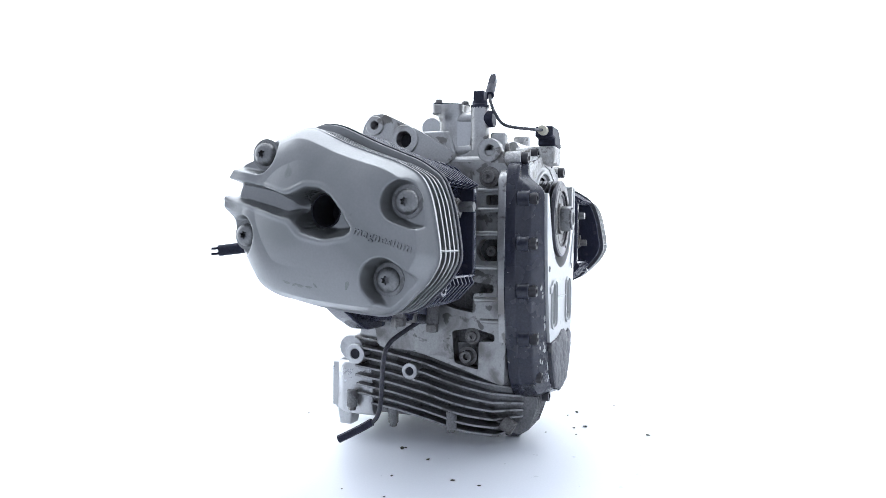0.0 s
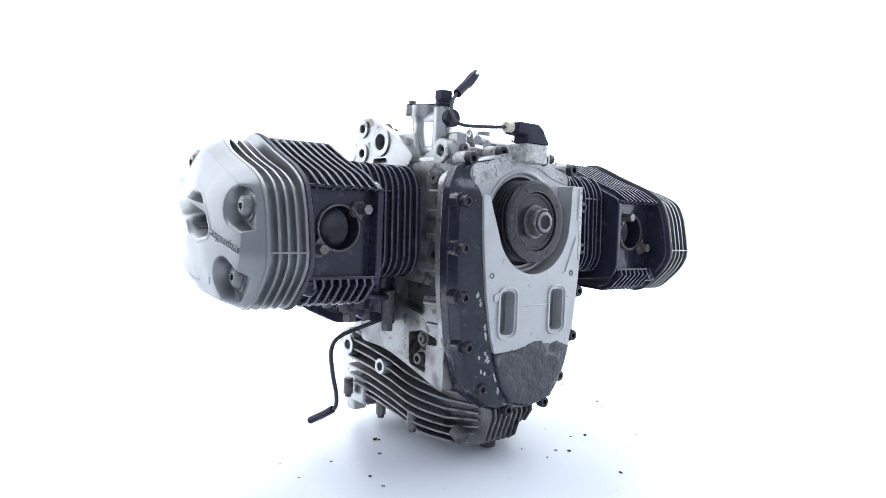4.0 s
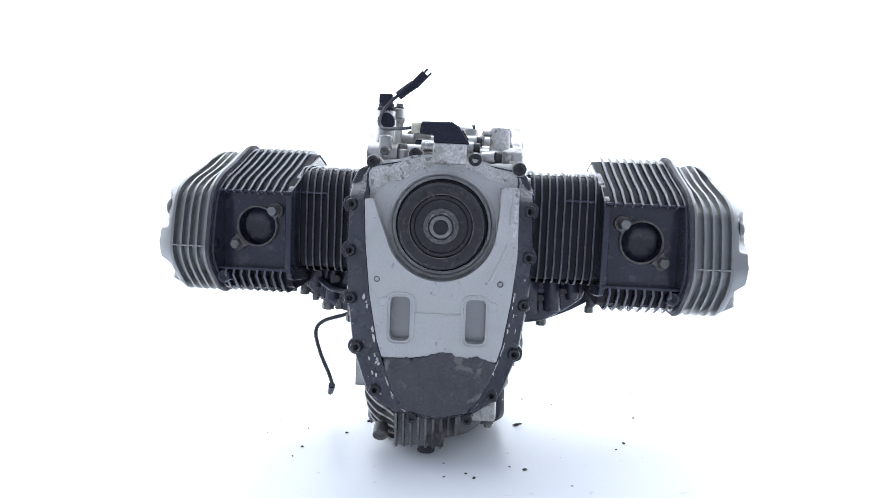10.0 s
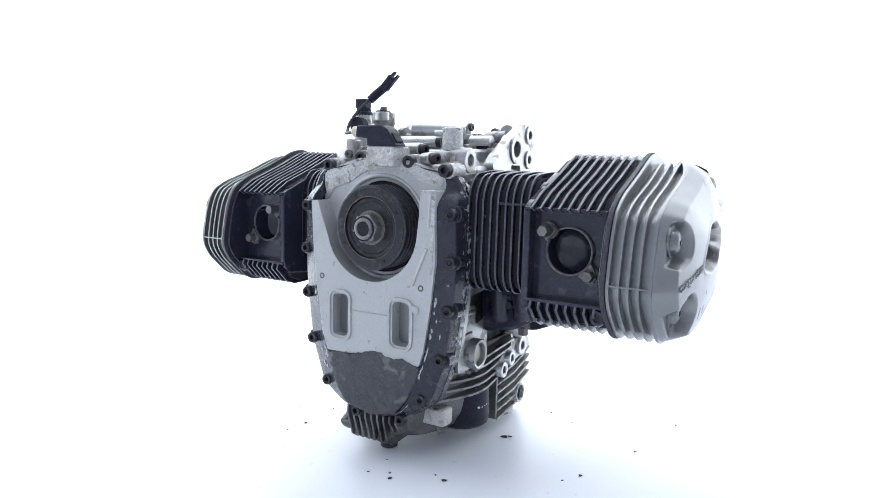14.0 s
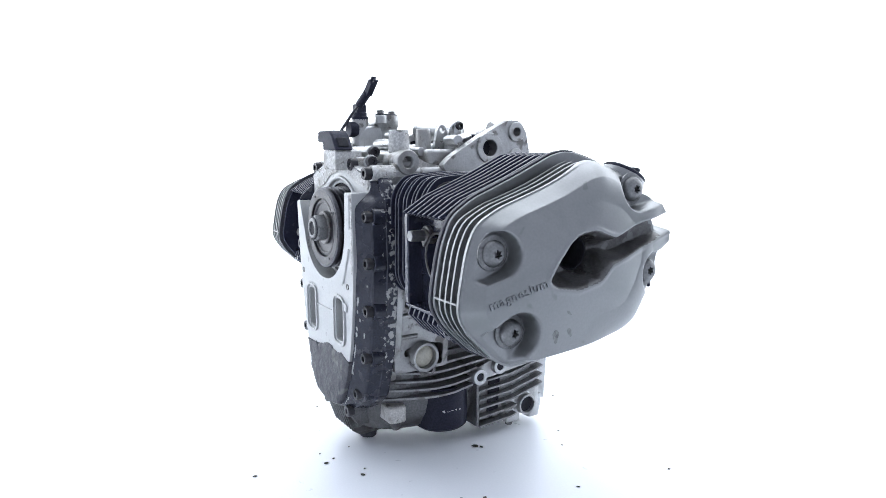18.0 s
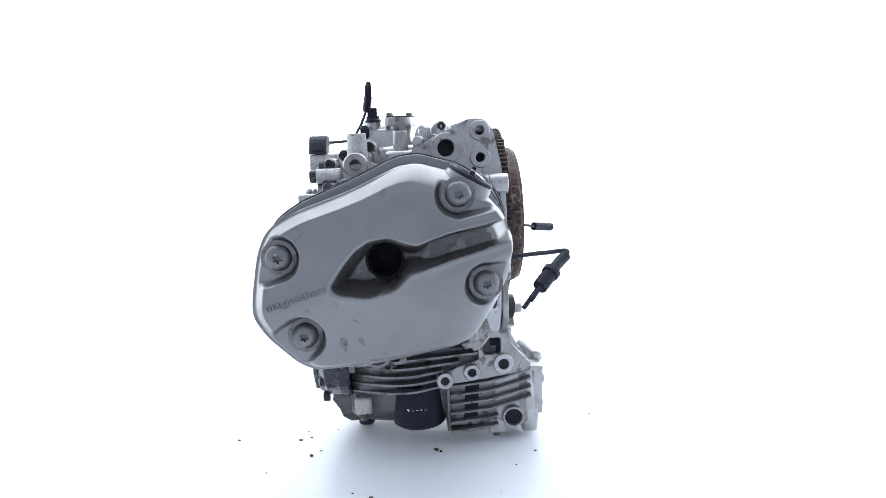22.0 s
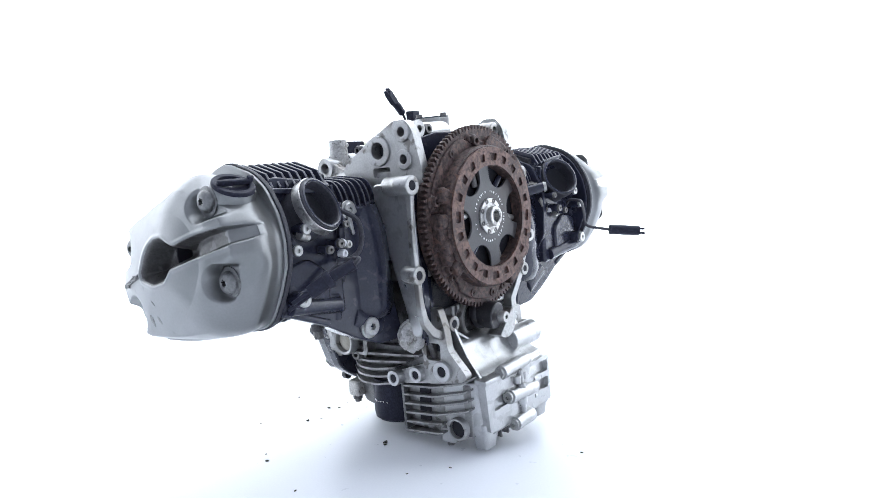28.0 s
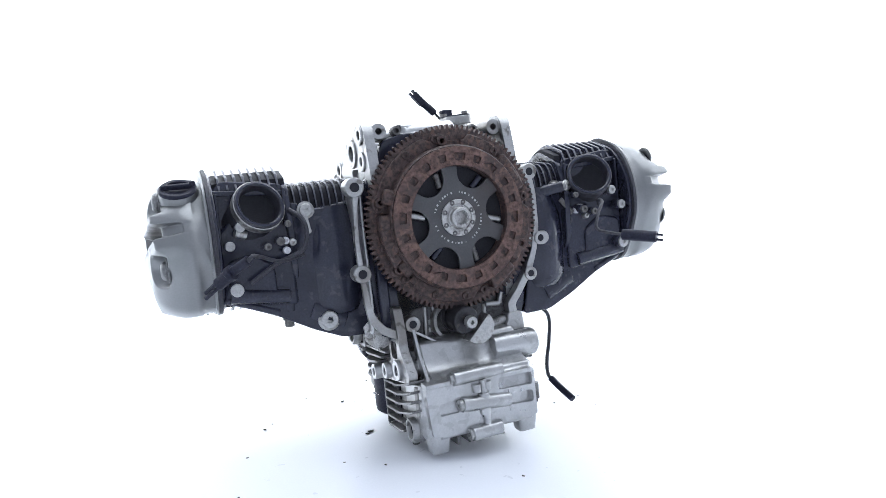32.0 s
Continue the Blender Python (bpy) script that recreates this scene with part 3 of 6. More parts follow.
for s in (-1, 1):
    # flank with its pockets, flange behind the front cover, ribs
    part("flank", Shape().prism(FLANK if s > 0 else LOW_FLANK, "x", s * 0.084, s * 0.106, FLANK_POCKETS if s > 0 else FLANK_POCKETS[:4] + [LOW_POCKET] + FLANK_POCKETS[5:]), GREY_CAST, case, "cast flank with deep pockets", 0.002)
    part("flange", Shape().prism(rounded([(s * 0.09, 0.386), (s * 0.119, 0.366), (s * 0.121, 0.28), (s * 0.117, 0.22), (s * 0.108, 0.153), (s * 0.09, 0.11)], 0.01), "y", -0.097, -0.086), CAST, case, "", 0.0015)
    for y0, z0, y1, z1 in ((-0.088, 0.349, -0.055, 0.349), (-0.088, 0.323, -0.055, 0.323), (-0.088, 0.292, -0.052, 0.292), (-0.088, 0.247, -0.05, 0.247), (-0.088, 0.205, -0.052, 0.204), (-0.088, 0.176, -0.06, 0.176)):
        part("rib", Shape().rod((s * 0.1055, y0, z0), (s * 0.1055, y1, z1), 0.0032, 10), CAST, case)
    bolt(case, (s * 0.1065, -0.071, 0.366), (s, 0, 0), 0.009, 0.008, DULL, "torx", 0.014)
    bolt(case, (s * 0.094, -0.073, 0.268), (s, 0, 0), 0.007, 0.010, DULL)
    bolt(case, (s * 0.094, -0.040, 0.126), (s, 0, 0), 0.0085, 0.012, DULL, "socket", 0.013)
    bolt(case, (s * 0.100, -0.048, 0.154), (s, 0, 0), 0.007, 0.007, DULL, "torx", 0.011)

# rear bell flange
BELL = [(0.121, 0.370), (0.121, 0.34), (0.121, 0.257), (0.118, 0.225), (0.110, 0.185), (0.097, 0.150), (0.075, 0.140), (-0.075, 0.140), (-0.090, 0.152), (-0.086, 0.175), (-0.108, 0.222),
        (-0.119, 0.27), (-0.119, 0.32), (-0.119, 0.372), (-0.094, 0.395), (-0.082, 0.432), (-0.05, 0.4400), (0.05, 0.4400), (0.082, 0.432), (0.094, 0.395)]
bell = part("bell_housing", Shape().prism(rounded(BELL, 0.01), "y", 0.084, 0.100), BLACK, engine, "black bell housing with a bare flange round the flywheel", 0.002)
def lip(side, outer, inner):
    y0, y1, k = (0.1175, 0.1255, 1.0) if side > 0 else (0.106, 0.1210, 1.032)
    return Shape().prism(rounded([(side * x * k, z) for x, z in outer + inner], 0.004, 3), "y", y0, y1)

part("flange_lip", lip(1, [(0.136, 0.386), (0.1385, 0.345), (0.1410, 0.30), (0.1405, 0.270), (0.1380, 0.24), (0.1375, 0.217), (0.133, 0.19), (0.118, 0.172), (0.095, 0.160)],
                       [(0.090, 0.170), (0.112, 0.182), (0.124, 0.197), (0.1290, 0.217), (0.1315, 0.24), (0.1335, 0.270), (0.1350, 0.30), (0.1325, 0.345), (0.124, 0.382)]), CAST, bell, "bare machined edge", 0.001)
part("flange_lip", lip(-1, [(0.128, 0.382), (0.1345, 0.34), (0.1345, 0.29), (0.128, 0.255), (0.116, 0.222), (0.098, 0.196), (0.086, 0.18), (0.090, 0.158)],
                       [(0.076, 0.158), (0.074, 0.184), (0.090, 0.203), (0.107, 0.228), (0.120, 0.258), (0.1265, 0.29), (0.1275, 0.34), (0.116, 0.376)]), CAST, bell, "bare machined edge", 0.001)
for x, z, r in ((0.134, 0.372, 0.013), (0.136, 0.257, 0.012), (0.074, 0.179, 0.011), (-0.081, 0.151, 0.011), (-0.1302, 0.3702, 0.0115), (-0.1395, 0.272, 0.010), (-0.118, 0.222, 0.010)):
    e = 0.128 if x > 0 else 0.1235
    b = part("lug", Shape().pipe((x, e - 0.024, z), (x, e, z), r, r * 0.5), CAST, bell, "", 0.0008)
    # dark disc almost flush with the mouth, painting the bore's shade
    part("bore", Shape().lathe((x, e - 0.028, z), (0, 1, 0), [(r * 0.56, 0.0272), (0, 0.0272)], 16), RECESS_DARK, b)
part("neck", Shape().prism(rounded([(0.075, 0.202), (0.084, 0.160), (0.088, 0.126), (0.030, 0.108), (0.026, 0.092), (0.060, 0.094), (0.155, 0.106), (0.160, 0.116), (0.132, 0.148), (0.129, 0.176), (0.120, 0.205)], 0.005), "x", 0.086, 0.0985,
     [rounded([(0.0935, 0.1315), (0.1180, 0.1325), (0.1185, 0.1565), (0.0940, 0.1560)], 0.005)]), CAST, bell, "flat side web with a square opening", 0.0015)
# dark sheet behind the opening, with the depth's shade in its colour
part("opening_floor", Shape().box((0.082, 0.088, 0.126), (0.0872, 0.124, 0.162)), RECESS_DARK, bell)
lump = Shape().lathe((0.112, 0.082, 0.170), (0.2, 0.3, 1.0), [(0, -0.024), (0.010, -0.023), (0.017, -0.014), (0.019, -0.004), (0.017, 0.008), (0.012, 0.016), (0.006, 0.021), (0, 0.023)], 28)
lump.moved(lambda p: tuple(Vector(p) + Vector((1.0, 0.6, 0.8)) * 0.009 * noise.noise((p[0] * 150, p[1] * 150, p[2] * 150))))
part("lump", lump, SALTY, bell, "crusted lump of dirt")
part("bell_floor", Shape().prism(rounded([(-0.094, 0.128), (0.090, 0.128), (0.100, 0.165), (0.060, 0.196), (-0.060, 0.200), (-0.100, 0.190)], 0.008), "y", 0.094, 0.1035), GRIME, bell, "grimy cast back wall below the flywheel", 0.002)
for a, b, r in (((0.050, 0.1035, 0.132), (0.046, 0.1035, 0.196), 0.0035), ((0.030, 0.1035, 0.132), (0.034, 0.1035, 0.196), 0.0028), ((-0.040, 0.1035, 0.132), (-0.046, 0.1035, 0.186), 0.0035), ((-0.046, 0.108, 0.186), (-0.068, 0.108, 0.184), 0.0040), ((-0.068, 0.108, 0.184), (-0.073, 0.108, 0.200), 0.0040), ((-0.074, 0.110, 0.160), (-0.024, 0.110, 0.150), 0.0070)):
    part("rib", Shape().rod(a, b, r, 10), CAST, bell)
part("bearing_ring", Shape().lathe((0.012, 0.1, 0.172), (0, 1, 0), [(0.0225, 0), (0.0225, 0.014), (0.0265, 0.014), (0.0285, 0.011), (0.0290, 0)], 36), CAST, bell, "bored ring behind the starter pinion")
for i in range(5):
    part("cast_mark", Shape().box((0.0362 + 0.0042 * (i % 3), 0.1034, 0.170 - 0.011 * (i // 3)), (0.0388 + 0.0042 * (i % 3), 0.1046, 0.177 - 0.011 * (i // 3))), CAST, bell)
part("neck", Shape().prism(rounded([(-0.074, 0.170), (-0.098, 0.170), (-0.100, 0.145), (-0.088, 0.122), (-0.070, 0.122)], 0.005), "y", 0.092, 0.123), CAST, bell, "", 0.002)
part("shell", Shape().prism(rounded([(0.050, 0.376), (0.120, 0.376), (0.120, 0.205), (0.112, 0.172), (0.100, 0.172), (0.086, 0.225), (0.072, 0.275), (0.056, 0.315)], 0.010), "x", 0.1235, 0.1285), CLEAN_CAST, bell, "smooth outer wall of the bell housing", 0.002)
part("shell", Shape().prism(rounded([(0.050, 0.374), (0.120, 0.374), (0.120, 0.265), (0.100, 0.255), (0.062, 0.30)], 0.012), "x", -0.1265, -0.1215), CLEAN_CAST, bell, "smooth outer wall of the bell housing", 0.002)
part("lug_arm", Shape().rod((0.126, 0.078, 0.372), (0.134, 0.12, 0.372), 0.0125, 16), CAST, bell)
part("lug_arm", Shape().rod((-0.118, 0.078, 0.370), (-0.1302, 0.115, 0.3702), 0.0112, 16), CAST, bell)

# flywheel and clutch ----------------------------------------------------------------
fc = (0.0, 0.0, CRANK + 0.001)
def teeth(n, r0, r1, y0, y1):
    line = []
    for i in range(n):
        for k, r in ((0.0, r0), (0.22, r1), (0.52, r1), (0.74, r0)):
            a = 2 * math.pi * (i + k) / n
            line.append((fc[0] + r * math.cos(a), fc[2] + r * math.sin(a)))
    return Shape().prism(line, "y", y0, y1, [circle(fc[0], fc[2], 0.112, 64)])

fly = part("flywheel", Shape().lathe(fc, (0, 1, 0), [(0.0, 0.116), (0.1190, 0.116), (0.1215, 0.118), (0.1215, 0.1335), (0.1190, 0.1345), (0.1060, 0.1330), (0.1045, 0.1345), (0.0, 0.1345)], 96), RUST, engine, "rusty steel flywheel with a clutch", smooth=30)
part("ring_gear", teeth(104, 0.1210, 0.1272, 0.1255, 0.1345), RUST, fly, "rusty toothed starter ring", smooth=20)
clutch = part("clutch_cover", Shape().lathe(fc, (0, 1, 0), [(0.1050, 0.126), (0.1035, 0.130), (0.1010, 0.133), (0.0990, 0.140), (0.0985, 0.150), (0.0965, 0.1530), (0.0700, 0.1530), (0.0700, 0.138)], 96), RUST, fly, "rusty pressed clutch cover", 0, 30)
slots = []
for i in range(20):
    a = 2 * math.pi * (i + 0.3) / 20
    u, w = 0.0052, 0.0060 if i % 5 else 0.0085
    slots.append([(fc[0] + (0.0820 + x) * math.cos(a) - y * math.sin(a), fc[2] + (0.0820 + x) * math.sin(a) + y * math.cos(a)) for x, y in rounded([(-u, -w * 0.8), (u, -w), (u, w), (-u, w * 0.8)], 0.002, 2)])
part("pressed_ring", Shape().prism(circle(fc[0], fc[2], 0.0955, 96), "y", 0.1525, 0.1560, [circle(fc[0], fc[2], 0.0706, 72)] + slots), RED_RUST, clutch, "rusty ring with punched windows", 0.0008)
# raised ramps, rivets and straps round the cover
for i, a in enumerate(radians(d) for d in (80, 55, 12, -15, -42, -68, -92, -107, 128, 170, 205)):
    c = Vector((fc[0] + 0.1095 * math.cos(a), 0.1332, fc[2] + 0.1095 * math.sin(a)))
    bolt(fly, c, (0, 1, 0), 0.0056, 0.0065, RUST, "torx" if i % 2 else "socket", 0.0075)
for a0, a1 in ((0.15, 1.45), (1.75, 2.30), (3.0, 3.8), (4.4, 5.5)):
    line = []
    for k in range(13):
        a = a0 + (a1 - a0) * k / 12
        line.append((0.1165 if 1 < k < 11 else 0.108, a))
    outer = [(fc[0] + r * math.cos(a), fc[2] + r * math.sin(a)) for r, a in line]
    innr = [(fc[0] + 0.098 * math.cos(a), fc[2] + 0.098 * math.sin(a)) for r, a in reversed(line)]
    part("strap", Shape().prism(outer + innr, "y", 0.130, 0.1380), RUST, fly, "", 0.0015)
for a0, a1 in ((-0.52, 0.10), (2.35, 2.85), (3.9, 4.3)):
    line = [a0 + (a1 - a0) * k / 12 for k in range(13)]
    outer = [(fc[0] + 0.1110 * math.cos(a), fc[2] + 0.1150 * math.sin(a)) for a in line]
    innr = [(fc[0] + 0.092 * math.cos(a), fc[2] + 0.092 * math.sin(a)) for a in reversed(line)]
    part("ramp", Shape().prism(outer + innr, "y", 0.124, 0.148), RUST, fly, "", 0.003)
# pressed lugs on the flank of the clutch cover
for d, r in ((-36, 0.1005), (-17, 0.1030), (2, 0.1036), (21, 0.1022), (150, 0.1005), (215, 0.1010)):
    a = radians(d)
    m = Matrix.Translation((fc[0] + r * math.cos(a), 0.139, fc[2] + r * math.sin(a))) @ Matrix.Rotation(-a, 4, "Y")
    part("pressed_lug", Shape().block(m, 0.016, 0.024, 0.021), RUST, fly, "", 0.0035)
for x, z in ((0.0107, 0.4225), (0.1060, 0.3479), (0.0901, 0.2579), (-0.0960, 0.2700), (-0.1010, 0.3560)):
    post = part("spacer", Shape().pipe((x, 0.120, z), (x, 0.1435, z), 0.0068, 0.0036, 16), RUST, fly, "rusty tubular spacer bolt")
    part("spacer_foot", Shape().lathe((x, 0.1325, z), (0, 1, 0), [(0.0110, 0), (0.0105, 0.004), (0.0075, 0.006)], 18), RUST, post)
# clutch disc with six round windows
def spoked_disc():
    line = []
    for k in range(360):
        t = 2 * math.pi * k / 360
        d = (t + 0.10 + math.pi / 6) % (math.pi / 3) - math.pi / 6
        c, rad, r = 0.0660, 0.0225, 0.0735
        if abs(c * math.sin(d)) < rad:
            r = min(r, c * math.cos(d) - math.sqrt(rad * rad - (c * math.sin(d)) ** 2))
        line.append((fc[0] + r * math.cos(t), fc[2] + r * math.sin(t)))
    return line

disc = part("clutch_disc", Shape().prism(spoked_disc(), "y", 0.1440, 0.1475), DISC, fly, "dark grey clutch disc with six rounded windows", 0.0005)
for i in range(38):
    a = 0.3 + i * 0.155 + 0.03 * math.sin(i * 5.0)
    if i % 9 == 8:
        continue
    m = Matrix.Translation((fc[0] + 0.0345 * math.cos(a), 0.1476, fc[2] + 0.0345 * math.sin(a))) @ Matrix.Rotation(-a, 4, "Y")
    part("stamped_mark", Shape().block(m, 0.0026, 0.0003, 0.0010 + 0.0008 * (i % 3)), CLEAN_CAST, disc)
# dark sheet behind the disc's windows, shade put into its colour
part("back_plate", Shape().lathe(fc, (0, 1, 0), [(0.074, 0.1352), (0.0, 0.1352)], 48), RECESS_DARK, disc)
for i in range(6):
    a = 0.26 + i * math.pi / 3
    for k in (-1, 1):
        u, w = 0.056, 0.0075 * k
        part("spring", Shape().rod((fc[0] + (u - 0.010) * math.cos(a) - w * math.sin(a), 0.1395, fc[2] + (u - 0.010) * math.sin(a) + w * math.cos(a)),
                                   (fc[0] + (u + 0.010) * math.cos(a) - w * math.sin(a), 0.1395, fc[2] + (u + 0.010) * math.sin(a) + w * math.cos(a)), 0.0046, 12), (STEEL, DULL, BLACK)[i % 3], disc)
hub = part("hub", Shape().lathe(fc, (0, 1, 0), [(0.0, 0.1470), (0.0250, 0.1470), (0.0250, 0.1495), (0.0240, 0.1502), (0.0190, 0.1502), (0.0180, 0.1485), (0.0160, 0.1485), (0.0150, 0.1500), (0.0138, 0.1510), (0.0138, 0.1585), (0.0128, 0.1595), (0.0098, 0.1595), (0.0092, 0.1585), (0.0092, 0.150), (0, 0.150)], 48), HUB_STEEL, disc, "bright splined steel hub", 0, 30)
for i in range(16):
    a = 2 * math.pi * i / 16
    c = Matrix.Translation((fc[0] + 0.0090 * math.cos(a), 0.153, fc[2] + 0.0090 * math.sin(a))) @ Matrix.Rotation(-a, 4, "Y")
    part("spline", Shape().block(c, 0.0022, 0.0120, 0.0016), STEEL, hub)
for i in range(8):
    a = 2 * math.pi * (i + 0.5) / 8
    part("rivet", Shape().lathe((fc[0] + 0.0212 * math.cos(a), 0.1500, fc[2] + 0.0222 * math.sin(a)), (0, 1, 0), [(0.0036, 0), (0.0033, 0.0009), (0.0014, 0.0009), (0.0009, -0.0002), (0, -0.0002)], 12), DULL, hub)

# starter pinion below the flywheel
pin = part("starter_pinion", Shape().rod((0.008, 0.115, 0.180), (0.004, 0.150, 0.176), 0.0195, 24), BLACK_BOLT, engine, "black starter pinion with a half-moon steel end plate", 0.001)
part("end_plate", Shape().prism([(-0.0122 + 0.0232 * math.cos(radians(a)), 0.1640 + 0.0232 * math.sin(radians(a))) for a in range(135, 316, 12)], "y", 0.130, 0.1535), STEEL, pin, "grey half-moon end plate", 0.0008)
part("roller", Shape().lathe((0.008, 0.115, 0.180), (0, 1, 0), [(0.0205, 0.003), (0.0225, 0.006), (0.0225, 0.012), (0.0205, 0.015)], 24, True), BLACK_BOLT, pin)
bolt(pin, (0.002, 0.154, 0.1747), (0, 1, 0), 0.0085, 0.010, STEEL, "torx")

# mounting plates with lugs on both upper rear flanks, tubes at the front
for s in (-1, 1):
    o = 0.0 if s > 0 else -0.002
    outline = rounded([(-0.022, 0.396), (-0.010, 0.408), (0.035, 0.434), (0.083, 0.457), (0.103, 0.456), (0.114, 0.442), (0.124, 0.396), (0.126, 0.372), (0.07, 0.366), (0.0, 0.372)], 0.006)
    lugs = [circle(0.0515, 0.4195, 0.0115, 24), circle(0.0965, 0.4410, 0.0062, 18), circle(0.0965, 0.4055, 0.0062, 18)]
    slot = rounded([(0.038, 0.384), (0.070, 0.384), (0.070, 0.397), (0.038, 0.397)], 0.004)
    plate = part("mount_plate", Shape().prism(outline, "x", s * 0.096, s * 0.110, lugs + [slot]), CAST, engine, "cast aluminium mounting plate with three bored lugs", 0.0012)
    for (y, z), ro, ri in (((0.0515, 0.4195), 0.0205, 0.0112), ((0.0965, 0.4410), 0.0135, 0.0061), ((0.0965, 0.4055), 0.0135, 0.0061)):
        ring = Shape().lathe((0, y, z), (s, 0, 0), [(ri, 0.094), (ro, 0.094), (ro, 0.1118), (ro - 0.0010, 0.1128), (ri + 0.001, 0.1128), (ri, 0.1120)], 32, True)
        part("lug", ring, CAST, plate)
        part("bore", Shape().lathe((0, y, z), (s, 0, 0), [(ri + 0.0005, 0.096), (0, 0.096)], 20), RECESS_DARK, plate)
    part("web", Shape().prism(rounded([(0.100, 0.384), (0.109, 0.378), (0.109, 0.22), (0.107, 0.18), (0.098, 0.160), (0.080, 0.160), (0.078, 0.20), (0.078, 0.38)], 0.006), "x", s * 0.096, s * 0.112), BLACK, bell, "", 0.003)
    front_lug = part("front_lug", Shape().lathe((0, -0.068, 0.402), (s, 0, 0), [(0.0072, 0.062), (0.0165, 0.062), (0.0165, 0.1000), (0.0152, 0.1020), (0.0085, 0.1020), (0.0072, 0.1005)], 32, True), CAST, case, "bored lug on the crankcase top")
    part("bore", Shape().lathe((0, -0.068, 0.402), (s, 0, 0), [(0.0073, 0.082), (0, 0.082)], 20), RECESS_DARK, front_lug)
    part("lug_web", Shape().prism(rounded([(-0.085, 0.386), (-0.082, 0.403), (-0.054, 0.403), (-0.03, 0.392), (0.0, 0.386)], 0.004), "x", s * 0.074, s * 0.094), CAST, case, "", 0.002)
    # wall that joins the front lug to the mounting plate
    part("lug_wall", Shape().prism(rounded([(-0.088, 0.380), (-0.086, 0.400), (-0.074, 0.413), (-0.060, 0.413), (-0.046, 0.404), (-0.026, 0.396), (-0.004, 0.399), (0.014, 0.408), (0.026, 0.417), (0.033, 0.417), (0.033, 0.378)], 0.006), "x", s * 0.086, s * 0.0985, [circle(-0.068, 0.402, 0.0075, 20)]), DIRTY if s > 0 else CAST, case, "corroded, dirt-crusted upper wall of the crankcase" if s > 0 else "", 0.003)
    # upper rear lugs of the bell
    z = 0.4440 if s > 0 else 0.4395
    part("lug", Shape().pipe((s * 0.0865, 0.070, z), (s * 0.0865, 0.1075, z), 0.0110, 0.0045), CAST, bell)
    part("lug_web", Shape().rod((s * 0.0865, 0.074, z - 0.004), (s * 0.050, 0.078, z - 0.008), 0.0085, 12), CAST, bell)
    bolt(bell, (s * 0.058, 0.088, z), (0, 1, 0), 0.0070, 0.012, DULL, "socket")

# deck on top of the crankcase
deck = part("deck", Shape().prism(rounded([(-0.100, -0.092), (0.100, -0.092), (0.105, 0.09), (-0.105, 0.09)], 0.012), "z", 0.376, 0.397), CAST, case, "", 0.007)
part("deck_plate", Shape().prism(rounded([(-0.03, -0.02), (0.085, -0.03), (0.088, 0.085), (-0.05, 0.085), (-0.05, 0.03)], 0.014), "z", 0.396, 0.418), CAST, case, "", 0.004)
for a, b, r in (((-0.06, -0.06, 0.411), (0.06, -0.055, 0.409), 0.0075), ((-0.02, -0.035, 0.418), (0.07, -0.03, 0.415), 0.006), ((-0.09, 0.02, 0.405), (0.09, 0.02, 0.403), 0.007), ((0.02, -0.03, 0.415), (0.03, 0.07, 0.42), 0.009)):
    part("oil_gallery", Shape().rod(a, b, r, 14), CLEAN_CAST, case)
part("stud_boss", Shape().rod((0.0732, -0.066, 0.39), (0.0732, -0.066, 0.4435), 0.0150, 20, 0.0128), SALTY, case, "", 0.002)
part("stud_boss", Shape().rod((0.0343, -0.007, 0.39), (0.0343, -0.007, 0.4455), 0.0120, 20, 0.0102), CAST, case, "", 0.002)
part("elbow", Shape().rod((0.064, -0.068, 0.436), (0.050, -0.072, 0.436), 0.004, 10), STEEL, case)
for x, y, z in ((0.045, 0.030, 0.425), (0.09, 0.02, 0.42), (-0.055, -0.075, 0.41)):
    part("stud_boss", Shape().rod((x, y, 0.39), (x, y, z), 0.0085, 16), CAST, case)
    bolt(case, (x, y, z), (0, 0, 1), 0.006, 0.007, DULL, "socket")
# bolted tubes along the front of the deck, an ear and a post behind them
for a, b, r in (((-0.030, -0.080, 0.4145), (0.0385, -0.0860, 0.4150), 0.0085), ((-0.020, -0.050, 0.4245), (0.0420, -0.0500, 0.4255), 0.0082), ((0.0500, -0.098, 0.4020), (0.0670, -0.1040, 0.4035), 0.0085)):
    tube = part("oil_gallery", Shape().rod(a, b, r, 18), CLEAN_CAST, case, "", 0.0008)
    bolt(tube, b, (1, -0.1, 0), 0.0072, 0.008, BLACK_BOLT, "socket")
ear = Shape().prism(rounded([(0.008, 0.415), (0.030, 0.415), (0.0305, 0.444), (0.026, 0.4515), (0.019, 0.4515), (0.0145, 0.444)], 0.005), "x", 0.031, 0.037, [circle(0.0225, 0.4440, 0.0042, 16)])
part("ear", ear, CLEAN_CAST, case, "thin bored ear on the deck", 0.0008)
part("stud_boss", Shape().rod((0.028, 0.0510, 0.41), (0.028, 0.0510, 0.4540), 0.0105, 20, 0.0098), CLEAN_CAST, case, "", 0.0012)
part("stud_boss", Shape().rod((0.018, 0.0510, 0.4505), (0.036, 0.0510, 0.4505), 0.0075, 18), CLEAN_CAST, case)
bolt(case, (0.0360, 0.0510, 0.4505), (1, 0, 0), 0.0058, 0.005, BLACK_BOLT, "socket")
part("cross_tube", Shape().rod((0.034, 0.050, 0.4420), (-0.050, 0.036, 0.4450), 0.0145, 24), CLEAN_CAST, case, "pale cast tube across the deck", 0.001)
part("pipe_stub", Shape().rod((0.04, 0.04, 0.43), (0.02, 0.075, 0.434), 0.0095, 16), CLEAN_CAST, case)
